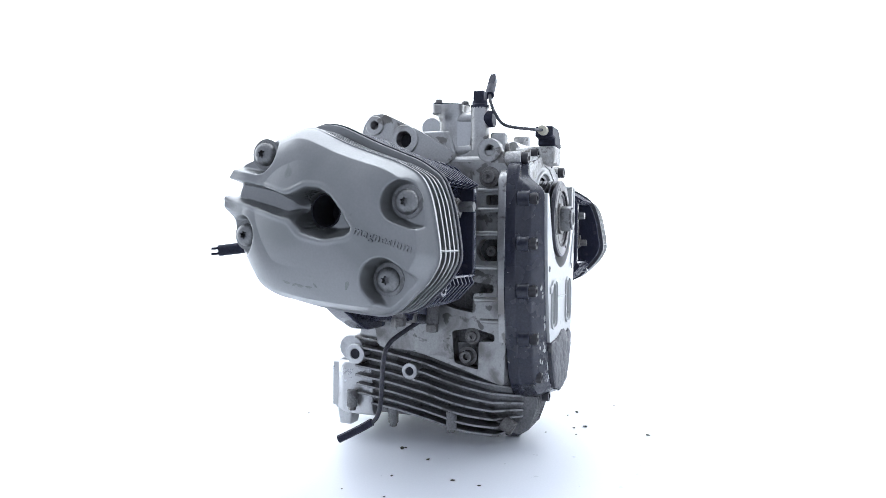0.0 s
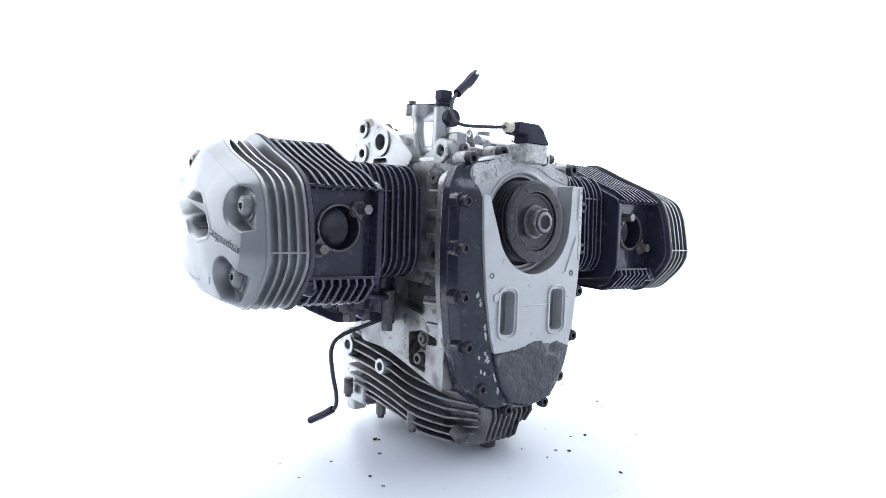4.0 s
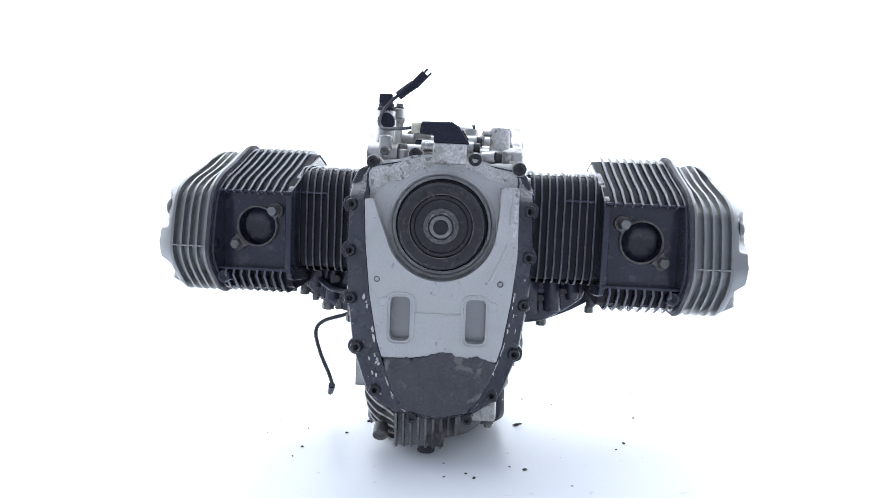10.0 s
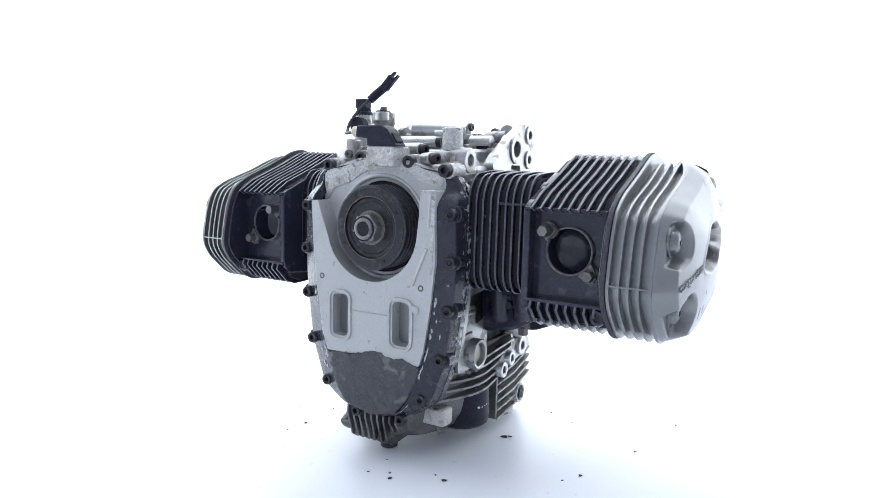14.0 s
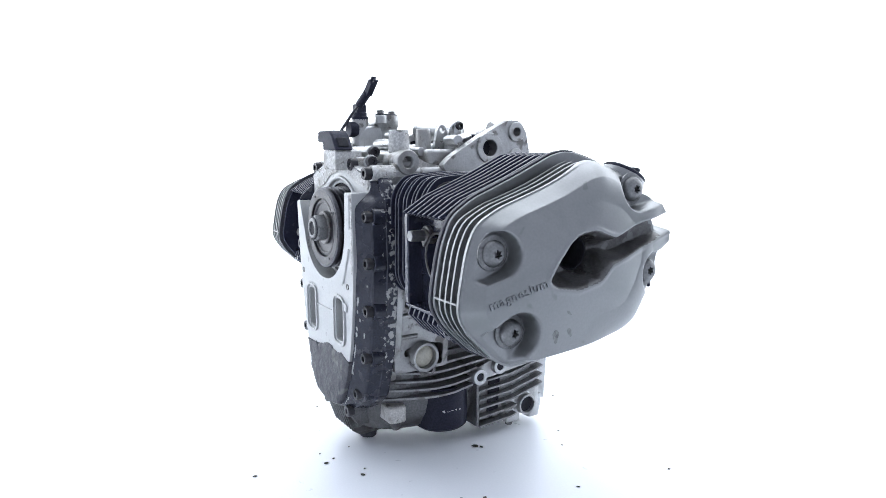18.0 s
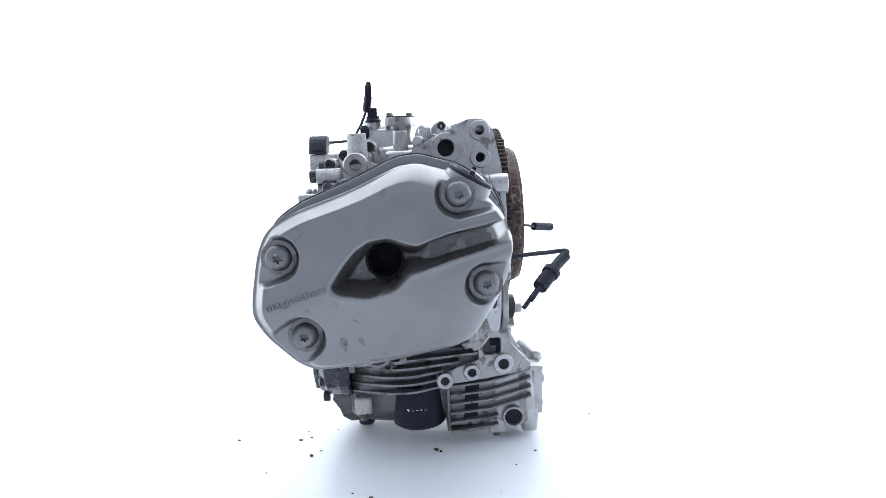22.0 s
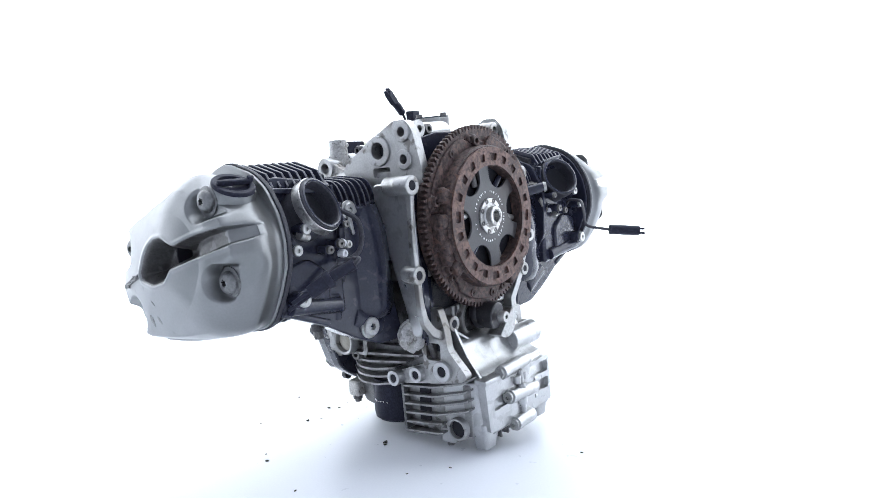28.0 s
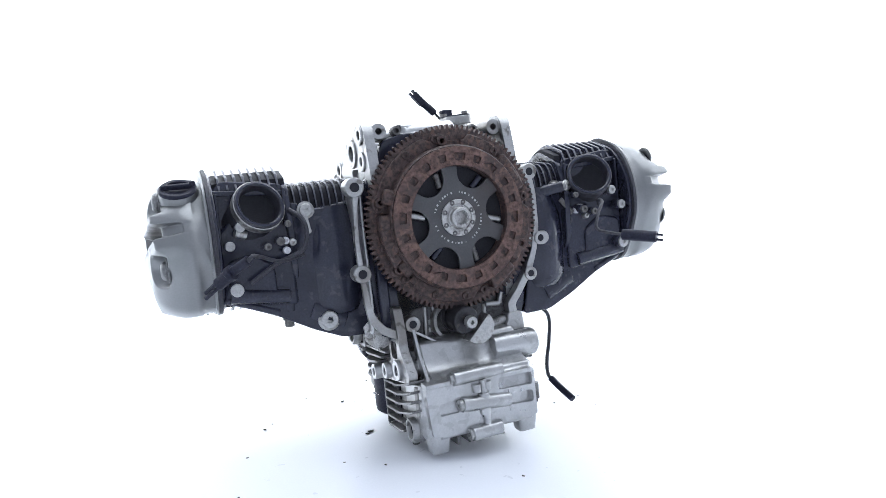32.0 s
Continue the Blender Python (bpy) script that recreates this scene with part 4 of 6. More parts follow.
part("pipe_stub", Shape().rod((0.09, 0.015, 0.43), (0.055, 0.02, 0.43), 0.007, 14), CLEAN_CAST, case)

# breather tower with its pressure sensor
tower = part("breather_tower", Shape().lathe((-0.079, -0.006, 0.38), (0, 0, 1), [(0, 0), (0.020, 0), (0.0165, 0.02), (0.0160, 0.062), (0.0175, 0.070), (0.0190, 0.072), (0.0190, 0.088), (0, 0.088)], 28), CAST, engine, "cast breather tower with a black sensor")
flat = rounded([(-0.100, 0.012), (-0.092, 0.019), (-0.074, 0.012), (-0.058, -0.022), (-0.064, -0.030), (-0.080, -0.026)], 0.006)
part("lid", Shape().prism(flat, "z", 0.455, 0.4685), CAST, tower, "", 0.0015)
part("gasket", Shape().prism(grown(flat, -0.001), "z", 0.4685, 0.4705), RUBBER, tower)
for x, y in ((-0.0895, 0.009), (-0.0665, -0.0215)):
    bolt(tower, (x, y, 0.4685), (0, 0, 1), 0.0052, 0.007, DULL, "socket")
part("sensor_post", Shape().lathe((-0.082, -0.048, 0.38), (0, 0, 1), [(0, 0), (0.017, 0), (0.0135, 0.02), (0.0125, 0.082), (0, 0.082)], 24), CAST, tower)
part("bridge", Shape().rod((-0.080, -0.006, 0.448), (-0.082, -0.048, 0.448), 0.010, 16), CAST, tower)
part("bridge", Shape().rod((-0.080, -0.006, 0.405), (-0.082, -0.048, 0.405), 0.011, 16), CAST, tower)
part("web", Shape().prism(rounded([(-0.056, 0.398), (-0.056, 0.438), (-0.044, 0.452), (-0.004, 0.452), (0.004, 0.430), (0.010, 0.398)], 0.005), "x", -0.0900, -0.0690), CLEAN_CAST, tower, "", 0.004)
part("cap_plug", Shape().rod((-0.080, -0.055, 0.447), (-0.080, -0.068, 0.447), 0.0115, 24), PLASTIC, tower, "black round plug")
part("bracket", Shape().box((-0.086, -0.085, 0.402), (-0.070, -0.064, 0.428)), CAST, tower, "", 0.003)
bolt(tower, (-0.078, -0.085, 0.407), (0, -1, 0), 0.006, 0.005, DULL)
sens = part("sensor", Shape().lathe((-0.082, -0.048, 0.46), (0, 0, 1), [(0, 0), (0.0125, 0), (0.0125, 0.006), (0.0105, 0.007), (0.0105, 0.012), (0, 0.012)], 20), PLASTIC, tower, "black plastic sensor", 0.0006)
part("plug_socket", Shape().box((-0.0915, -0.056, 0.471), (-0.0735, -0.041, 0.4845)), PLASTIC, sens, "", 0.0015)
part("side_box", Shape().prism(rounded([(-0.02, 0.395), (0.035, 0.395), (0.035, 0.432), (-0.01, 0.432)], 0.005), "x", -0.098, -0.075), CAST, tower, "", 0.003)

# crank sensor with its cable on the top of the front cover
sensor = part("crank_sensor", Shape().prism([(-0.012, 0.4175), (0.033, 0.4175), (0.019, 0.438), (0.010, 0.4435), (-0.028, 0.4430), (-0.030, 0.4285), (-0.012, 0.427)], "y", -0.137, -0.112), PLASTIC, engine, "black plastic crank sensor with a cable", 0.002)
part("collar", Shape().rod((-0.029, -0.1245, 0.4360), (-0.041, -0.1245, 0.4355), 0.0068, 16), CREAM, sensor, "cream plastic collar")
m = Matrix.Translation((0.0262, -0.1245, 0.4280)) @ Matrix.Rotation(radians(55), 4, "Y")
part("insert", Shape().block(m, 0.014, 0.015, 0.0030), RECESS_DARK, sensor, "dark framed recess", 0.0008)
lead = part("cable", Shape().cable([(-0.040, -0.1245, 0.4355), (-0.060, -0.115, 0.434), (-0.083, -0.085, 0.437), (-0.087, -0.072, 0.452), (-0.078, -0.062, 0.470), (-0.0645, -0.056, 0.484)], 0.0022), RUBBER, sensor, "thin black cable")
plug = Shape().cable([(-0.0655, -0.0565, 0.482), (-0.055, -0.054, 0.491), (-0.045, -0.0525, 0.4985)], 0.0062, 10)
plug_ob = part("connector", plug, PLASTIC, sensor, "black plastic connector")
part("housing", Shape().block(Matrix.Translation((-0.038, -0.0515, 0.505)) @ Vector((0.66, 0.05, 0.72)).to_track_quat("Z", "Y").to_matrix().to_4x4(), 0.0095, 0.0115, 0.022), PLASTIC, plug_ob, "", 0.0012)
for d in (-0.0035, 0.0035):
    m = Matrix.Translation((-0.029, -0.050, 0.5135)) @ Vector((0.66, 0.05, 0.72)).to_track_quat("Z", "Y").to_matrix().to_4x4() @ Matrix.Translation((0, d, 0))
    part("latch", Shape().block(m, 0.007, 0.0022, 0.010), PLASTIC, plug_ob)

# sump -----------------------------------------------------------------------------------
SUMP_PLAN = [(-0.088, 0.126), (-0.089, 0.05), (-0.087, -0.02), (-0.072, -0.075), (-0.046, -0.106), (0.03, -0.106), (0.070, -0.085), (0.088, -0.03), (0.088, 0.126)]
sump_levels = []
for z, k, dy in ((0.142, 1.0, 0.0), (0.085, 0.99, 0.0), (0.055, 0.94, 0.003), (0.036, 0.84, 0.006), (0.028, 0.70, 0.010)):
    sump_levels.append([(x * k, y * (1 - dy * 4), z + (0.0 if y > 0 else y * -0.02)) for x, y in rounded(SUMP_PLAN, 0.02, 5)])
sump = part("sump", Shape().loft(sump_levels), FIN, engine, "sooty finned cast aluminium sump", 0.003)


def reach(y):
    """How far out the sump's side fins stand."""
    return 0.105 - 0.058 * smoothstep(-0.005, -0.125, y) ** 1.35


def side_fin(side, line, trim=0.0, thick=0.0016, root=0.03):
    pts = []
    for (y0, z0), (y1, z1) in zip(line, line[1:]):
        pts += [(y0 + (y1 - y0) * k / 4, z0 + (z1 - z0) * k / 4) for k in range(4)]
    pts.append(line[-1])
    rings = []
    for y, z in pts:
        x = reach(y) - trim
        rings.append([(side * (x - root), y, z - thick * 1.5), (side * x, y, z - thick), (side * x, y, z + thick), (side * (x - root), y, z + thick * 1.5)])
    return Shape().loft(rings)


for i in range(8):
    k = i * 0.0136
    line = [(0.128, 0.143 - k), (0.07, 0.136 - k), (0.02, 0.1265 - k), (-0.03, 0.112 - k * 0.97), (-0.070, 0.098 - k * 0.90), (-0.106, 0.086 - k * 0.68)]
    part("cooling_fin", side_fin(-1, line, (0, 0, 0, 0, 0.001, 0.004, 0.009, 0.018)[i]), FIN, sump, "", 0.0007, edge=outward)
for i in range(5):
    k = i * 0.0115
    end = (0.085, 0.060, 0.036, 0.036, 0.030)[i]
    line = [(end, 0.1375 - k), (0.0, 0.132 - k), (-0.05, 0.129 - k), (-0.104, 0.128 - k * 1.1)]
    part("cooling_fin", side_fin(1, line, 0.0, 0.0017, 0.045), FIN, sump, "", 0.0007, edge=outward)
for i in range(6):
    z = 0.093 - i * 0.0132
    line = [(0.045, z - 0.004), (0.10, z), (0.150, z + 0.012), (0.160, z + 0.016)] if i < 4 else [(0.045, z - 0.004), (0.10, z), (0.112, z + 0.003)]
    part("cooling_fin", Shape().prism([(y, zz + 0.0016) for y, zz in line] + [(y, zz - 0.0016) for y, zz in reversed(line)], "x", 0.06, 0.100), FIN, sump, "", 0.001, edge=outward)
part("fin_back", Shape().box((0.060, 0.0445, 0.027), (0.0885, 0.156, 0.100)), GREY_CAST, sump, "", 0.002)
part("dark_patch", Shape().prism([(0.064, 0.034), (0.083, 0.035), (0.0875, 0.095), (0.068, 0.094)], "x", 0.060, 0.0905), RECESS_DARK, sump, "dark patch between the fins")
part("fin_wall", Shape().box((0.055, 0.040, 0.024), (0.099, 0.0445, 0.093)), FIN, sump, "", 0.001)
# fin box at the front of the sump
for i in range(9):
    x = -0.047 + i * 0.0098
    d = [(-0.060, 0.068), (-0.124, 0.068), (-0.126, 0.056), (-0.114, 0.022), (-0.102, 0.014), (-0.060, 0.016)]
    if i > 6:
        d = [(y, max(z, 0.038)) for y, z in d]
    part("cooling_fin", Shape().prism(d, "x", x - 0.0016, x + 0.0016), FIN, sump, "", 0.0008)
part("fin_root", Shape().box((-0.048, -0.110, 0.019), (0.016, -0.05, 0.066)), FIN, sump, "", 0.002)
for y, z, s in ((0.041, 0.101, -1), (0.126, 0.119, -1), (0.038, 0.102, 1), (0.076, 0.110, 1), (0.121, 0.119, 1)):
    r = 0.0145 if y > 0.11 else 0.0115
    ln = 0.1085 if s < 0 else {0.038: 0.112, 0.076: 0.107, 0.121: 0.104}[y]
    b = part("boss", Shape().lathe((0, y, z), (s, 0, 0), [(r * 0.95, 0.07), (r, 0.072), (r, ln - 0.001), (r * 0.94, ln), (r * 0.56, ln), (r * 0.5, ln - 0.001), (r * 0.5, ln - 0.02), (0, ln - 0.02)], 28), CLEAN_CAST, sump, "bare metal ring round a bore")
    # dark disc just inside the ring, coloured as the shade of the bore
    part("bore", Shape().lathe((0, y, z), (s, 0, 0), [(r * 0.52, ln - 0.0015), (0, ln - 0.0015)], 16), RECESS_DARK, b)
for x, y, z in ((-0.09, -0.015, 0.027), (-0.075, 0.08, 0.022), (0.075, -0.078, 0.048), (0.082, 0.11, 0.0165), (-0.098, 0.135, 0.045)):
    b = part("foot", Shape().rod((x, y, z + 0.02), (x, y, z - 0.004), 0.0075, 14), FIN, sump)
    bolt(b, (x, y, z - 0.004), (0, 0, -1), 0.0055, 0.005, DULL, "hex")
part("bracket", Shape().prism(rounded([(0.046, -0.090), (0.084, -0.090), (0.086, -0.066), (0.046, -0.062)], 0.006), "z", 0.050, 0.074), DIRTY, sump, "", 0.003)
part("drain_plug", Shape().rod((-0.07, -0.082, 0.035), (-0.07, -0.098, 0.026), 0.010, 18), DULL, sump)
part("rubber_foot", Shape().rod((-0.008, -0.080, 0.040), (-0.008, -0.080, 0.0018), 0.014, 18, 0.012), RUBBER, sump, "black rubber foot")
# sight glass
glass = part("sight_glass", Shape().lathe((0.0965, -0.053, 0.1475), (1, 0, 0), [(0.0, 0.012), (0.0150, 0.012), (0.0158, 0.020), (0.0190, 0.021), (0.0205, 0.018), (0.0205, 0.0)], 36), GREY_CAST, case, "round oil sight glass in a grey metal ring")
part("pane", Shape().lathe((0.0965, -0.053, 0.1475), (1, 0, 0), [(0.0148, 0.0125), (0.012, 0.0150), (0.0, 0.0165)], 28), OLD_GLASS, glass, "yellowed glass")
# oil filter
filt = part("oil_filter", Shape().lathe((0.062, 0.001, 0.088), (0.04, 0, -1), [(0, 0), (0.037, 0), (0.0385, 0.004), (0.0385, 0.050), (0.0370, 0.058), (0.032, 0.062), (0.0, 0.062)], 40), PLASTIC, engine, "dark blue-black oil filter canister")
for i in range(7):
    a = -0.42 + i * 0.115
    c = Matrix.Translation((0.0625 + 0.0388 * math.cos(a), 0.001 + 0.0388 * math.sin(a), 0.0545 + 0.0015 * (i % 2))) @ Matrix.Rotation(a, 4, "Z")
    part("print", Shape().block(c, 0.0006, 0.0036, (0.0105, 0.0045, 0.008, 0.006)[i % 4]), PRINT, filt)

# rear gear housing of the sump
rear_plan = rounded([(-0.088, 0.108), (-0.088, 0.156), (-0.079, 0.170), (-0.030, 0.1745), (0.040, 0.1745), (0.076, 0.171), (0.086, 0.164), (0.089, 0.140), (0.090, 0.108)], 0.006)
rear = part("rear_housing", Shape().loft([[(x * 0.975, y - 0.006, 0.027) for x, y in rear_plan], [(x, y, 0.034) for x, y in rear_plan], [(x, y, 0.098) for x, y in rear_plan], [(x * 0.985, y - 0.003, 0.1045) for x, y in rear_plan]]), CLEAN_CAST, engine, "clean cast aluminium housing at the rear of the sump", 0.003)
part("upper_slope", Shape().prism(rounded([(0.104, 0.155), (0.128, 0.152), (0.136, 0.130), (0.150, 0.114), (0.168, 0.107), (0.168, 0.098), (0.104, 0.098)], 0.008), "x", -0.078, 0.070), CLEAN_CAST, rear, "", 0.004)
part("rear_plate", Shape().prism(rounded([(0.0800, 0.034), (0.0850, 0.1030), (0.030, 0.1040), (-0.040, 0.1010), (-0.0770, 0.1010), (-0.0770, 0.034)], 0.005), "y", 0.1660, 0.1785,
     [rounded([(0.068, 0.061), (0.034, 0.062), (0.034, 0.079), (0.068, 0.078)], 0.005), rounded([(-0.020, 0.080), (-0.073, 0.078), (-0.073, 0.095), (-0.022, 0.096)], 0.004),
      rounded([(-0.034, 0.056), (-0.073, 0.053), (-0.073, 0.070), (-0.036, 0.070)], 0.005)]), CLEAN_CAST, rear, "", 0.0035)
part("ledge", Shape().prism(rounded([(0.160, 0.100), (0.1795, 0.100), (0.1800, 0.1065), (0.160, 0.1085)], 0.002), "x", 0.040, 0.0840), CLEAN_CAST, rear, "bright machined ledge", 0.001)
part("lower_lip", Shape().prism(rounded([(0.150, 0.036), (0.1790, 0.036), (0.1760, 0.029), (0.150, 0.027)], 0.003), "x", -0.070, 0.068), CLEAN_CAST, rear, "", 0.002)
for a, b, r in (((0.045, 0.1770, 0.1075), (-0.031, 0.1690, 0.1055), 0.0098), ((0.037, 0.1820, 0.0718), (-0.036, 0.1760, 0.0640), 0.0100), ((0.026, 0.1810, 0.0295), (-0.018, 0.1800, 0.0300), 0.0100),
                ((0.003, 0.1790, 0.100), (0.001, 0.1800, 0.033), 0.0050), ((0.013, 0.1800, 0.095), (0.013, 0.1800, 0.084), 0.0062), ((-0.004, 0.1800, 0.096), (-0.004, 0.1800, 0.086), 0.0052),
                ((0.003, 0.1790, 0.082), (0.002, 0.1790, 0.052), 0.0082), ((-0.034, 0.1760, 0.075), (-0.076, 0.1690, 0.0720), 0.0045), ((-0.034, 0.1760, 0.050), (-0.076, 0.1690, 0.0480), 0.0040)):
    part("moulded_rib", Shape().rod(a, b, r, 18), CLEAN_CAST, rear)
bolt(rear, (0.0450, 0.1770, 0.1075), (1, 0.1, 0), 0.0072, 0.005, STEEL, "hex")
bolt(rear, (0.0370, 0.1820, 0.0718), (1, 0.1, 0), 0.0078, 0.005, STEEL)
bolt(rear, (0.0260, 0.1810, 0.0295), (1, 0.1, 0), 0.0078, 0.005, STEEL)
part("upper_bulge", Shape().rod((-0.104, 0.1350, 0.1275), (-0.034, 0.1370, 0.1285), 0.0180, 20), CLEAN_CAST, rear)
part("strut", Shape().loft([[(x - 0.0022, y, z), (x + 0.0022, y, z), (x + 0.0022, y - 0.014, z), (x - 0.0022, y - 0.014, z)] for x, y, z in ((0.0745, 0.128, 0.172), (0.0748, 0.146, 0.136), (0.0742, 0.1680, 0.1035))]), CLEAN_CAST, rear, "", 0.0006)
part("strut", Shape().loft([[(x, y, z + 0.002), (x, y, z - 0.002), (x, y - 0.016, z - 0.002), (x, y - 0.016, z + 0.002)] for x, y, z in ((0.072, 0.127, 0.168), (0.045, 0.126, 0.151), (0.022, 0.124, 0.139))]), CLEAN_CAST, rear, "", 0.0006)
for x, y, z in ((0.018, 0.1245, 0.1355), (-0.0132, 0.1225, 0.1323)):
    b = part("boss", Shape().pipe((x, 0.095, z), (x, y, z), 0.0115, 0.007), CLEAN_CAST, rear)
    if x < 0:
        bolt(b, (x, y - 0.004, z), (0, 1, 0), 0.0075, 0.005, STEEL)
for x, y, h in ((0.068, 0.160, 0.0085), (-0.066, 0.157, 0.0090)):
    part("foot", Shape().loft([[(x + 0.0155 * k * u, y + 0.0130 * k * v, z) for u, v in rounded([(-1, -1), (1, -1), (1, 1), (-1, 1)], 0.45, 4)] for k, z in ((1.0, 0.045), (0.98, 0.028), (0.80, h + 0.001), (0.74, h))]), CLEAN_CAST, rear, "", 0.0008)
for i in range(5):
    part("under_fin", Shape().box((0.040 - i * 0.017, 0.128, 0.014), (0.0428 - i * 0.017, 0.168, 0.045)), FIN, rear)
plug = part("drain_boss", Shape().lathe((0.080, 0.134, 0.038), (1, 0, 0), [(0.0170, 0), (0.0158, 0.016), (0.0150, 0.0175), (0.0126, 0.0175), (0.0120, 0.0160), (0.0120, 0.008), (0, 0.008)], 32), CAST, rear, "round drain boss with a dark bore")
part("bore", Shape().lathe((0.080, 0.134, 0.038), (1, 0, 0), [(0.0122, 0.0115), (0.006, 0.0105), (0, 0.0105)], 24), RECESS_DARK, plug)
part("foot", Shape().prism(rounded([(0.099, 0.034), (0.126, 0.034), (0.124, 0.013), (0.100, 0.013)], 0.003), "x", 0.060, 0.090), CLEAN_CAST, rear, "", 0.002)

# one cylinder with its head and cover, for either side -------------------------------------
HEAD = [(-0.158, 0.288), (-0.160, 0.267), (-0.148, 0.246), (-0.118, 0.217), (-0.101, 0.209), (-0.067, 0.211), (-0.009, 0.216), (0.038, 0.223), (0.058, 0.232), (0.080, 0.264), (0.097, 0.300),
        (0.099, 0.330), (0.092, 0.358), (0.074, 0.387), (0.051, 0.404), (0.008, 0.417), (-0.014, 0.414), (-0.060, 0.393), (-0.115, 0.371), (-0.140, 0.354), (-0.151, 0.326)]
BARREL = [(-0.104, 0.262), (-0.092, 0.243), (-0.02, 0.236), (0.030, 0.243), (0.044, 0.262), (0.046, 0.36), (0.034, 0.384), (-0.02, 0.391), (-0.085, 0.386), (-0.102, 0.364)]
HEAD_BOLTS = [(-0.128, 0.325), (-0.108, 0.248), (0.045, 0.378), (0.069, 0.291)]


def blend(a, b, v):
    """smoothstep for whole arrays; b may lie below a."""
    t = np.clip((np.asarray(v) - a) / (b - a), 0.0, 1.0)
    return t * t * (3 - 2 * t)


def outline_distance(poly, y, z):
    """The signed distance to an outline, negative inside."""
    y, z = np.asarray(y, float), np.asarray(z, float)
    best, inside = np.full(y.shape, 1e9), np.zeros(y.shape, bool)
    for (ay, az), (by, bz) in zip(poly[-1:] + poly[:-1], poly):
        ey, ez = by - ay, bz - az
        t = np.clip(((y - ay) * ey + (z - az) * ez) / max(ey * ey + ez * ez, 1e-14), 0.0, 1.0)
        best = np.minimum(best, np.hypot(y - ay - t * ey, z - az - t * ez))
        if az != bz:
            inside ^= ((az > z) != (bz > z)) & (y < ay + (z - az) / (bz - az) * ey)
    return np.where(inside, -best, best)


def capsule_distance(y, z, a, b, ra, rb):
    ey, ez = b[0] - a[0], b[1] - a[1]
    t = np.clip(((y - a[0]) * ey + (z - a[1]) * ez) / (ey * ey + ez * ez), 0.0, 1.0)
    return np.hypot(y - a[0] - t * ey, z - a[1] - t * ez) - (ra + (rb - ra) * t)


SLOT_LINE = [(-0.080, 0.297), (-0.067, 0.317), (-0.054, 0.332), (-0.041, 0.340), (-0.022, 0.342), (-0.008, 0.336), (0.003, 0.333), (0.036, 0.343), (0.082, 0.3515), (0.130, 0.362),
             (0.130, 0.347), (0.086, 0.331), (0.035, 0.318), (0.005, 0.309), (-0.004, 0.307), (-0.019, 0.292), (-0.046, 0.286), (-0.073, 0.290)]
SLOT = rounded(SLOT_LINE, 0.005, 3)
WELL = (-0.0275, 0.3170)
POCKETS = [((-0.128, 0.325), (-0.142, 0.321), 0.0190, 0.0200), ((-0.108, 0.248), (-0.120, 0.238), 0.0190, 0.0210), ((0.045, 0.378), (0.098, 0.380), 0.0195, 0.0110), ((0.069, 0.291), (0.112, 0.296), 0.0190, 0.0130)]


def cover_height(y, z, s):
    """How far out the cover's plain skin stands at (y, z); s runs from 0 in the middle to 1 at the rim."""
    y, z, s = np.asarray(y, float), np.asarray(z, float), np.asarray(s, float)
    back = blend(-0.045, 0.045, y)
    wide = 0.115 + 0.05 * blend(0.33, 0.39, z)
    peak = 0.3800 + (0.31 - z) * 0.05 + 0.006 * back
    t = np.clip((1.0 - s - 0.022) / (wide - 0.022), 0.0, 1.0)
    front = np.where(t < 1, 0.3590 + (peak - 0.3590) * (0.72 * t + 0.28 * t ** 0.6), peak + 0.0150 * (1 - (s / (1.0 - wide)) ** 2))
    t = np.clip((1.0 - s) / 0.42, 0.0, 1.0)
    rear = np.where(t < 1, 0.3380 + (peak + 0.001 - 0.3380) * np.sqrt(np.clip(1 - (1 - t) ** 2.1, 0, 1)), peak + 0.001 + 0.0085 * (1 - (s / 0.58) ** 2))
    skin = front + (rear - front) * back
    slot = outline_distance(SLOT, y, z)
    return skin + np.maximum(0.0, 0.3845 - 0.006 * blend(0.055, 0.095, y) - skin) * blend(0.01, 0.05, y) * blend(0.026, 0.010, slot) * (1 - 0.75 * blend(0.96, 1.0, s))


def carved(y, z, s, skin):
    """The skin with the slot, the plug well and the four bolt pockets sunk into it, all with soft cast edges."""
    slot = outline_distance(SLOT, y, z)
    eye = blend(0.020, -0.004, y)
    floor_x = 0.3665 + 0.0015 * blend(0.0, 0.09, y) - 0.0055 * eye * blend(0.0, -0.016, slot) - 0.026 * blend(0.86, 1.0, s) * (1 - eye)
    down = blend(-0.0042 - 0.008 * eye, 0.0004, slot)
    out = np.where(skin > floor_x, floor_x + (skin - floor_x) * down, skin)
    out = out + 0.0009 * np.exp(-((slot - 0.0022) / 0.0022) ** 2)
    for a, b, ra, rb in POCKETS:
        f = 0.3672 if a[0] < 0 else 0.3660
        d = capsule_distance(y, z, a, b, ra, rb)
        out = np.where(out > f, f + (out - f) * blend(-0.0016, 0.0042, d), out)
    well = np.hypot(y - WELL[0], z - WELL[1]) - 0.0178
    return np.where(well < 0.0022, np.minimum(out, 0.3140 + 0.053 * blend(-0.0012, 0.0012, well)), out)


def set_in(line):
    """The cover's outline keeps clear of the gasket along its top."""
    return [(y + (iy - y) * k, z + (iz - z) * k) for (y, z), (iy, iz), k in ((a, b, smoothstep(0.332, 0.398, a[1])) for a, b in zip(line, grown(line, -0.0085)))]


COVER_LINE = set_in(evenly(rounded(HEAD, 0.012, 6), 520))
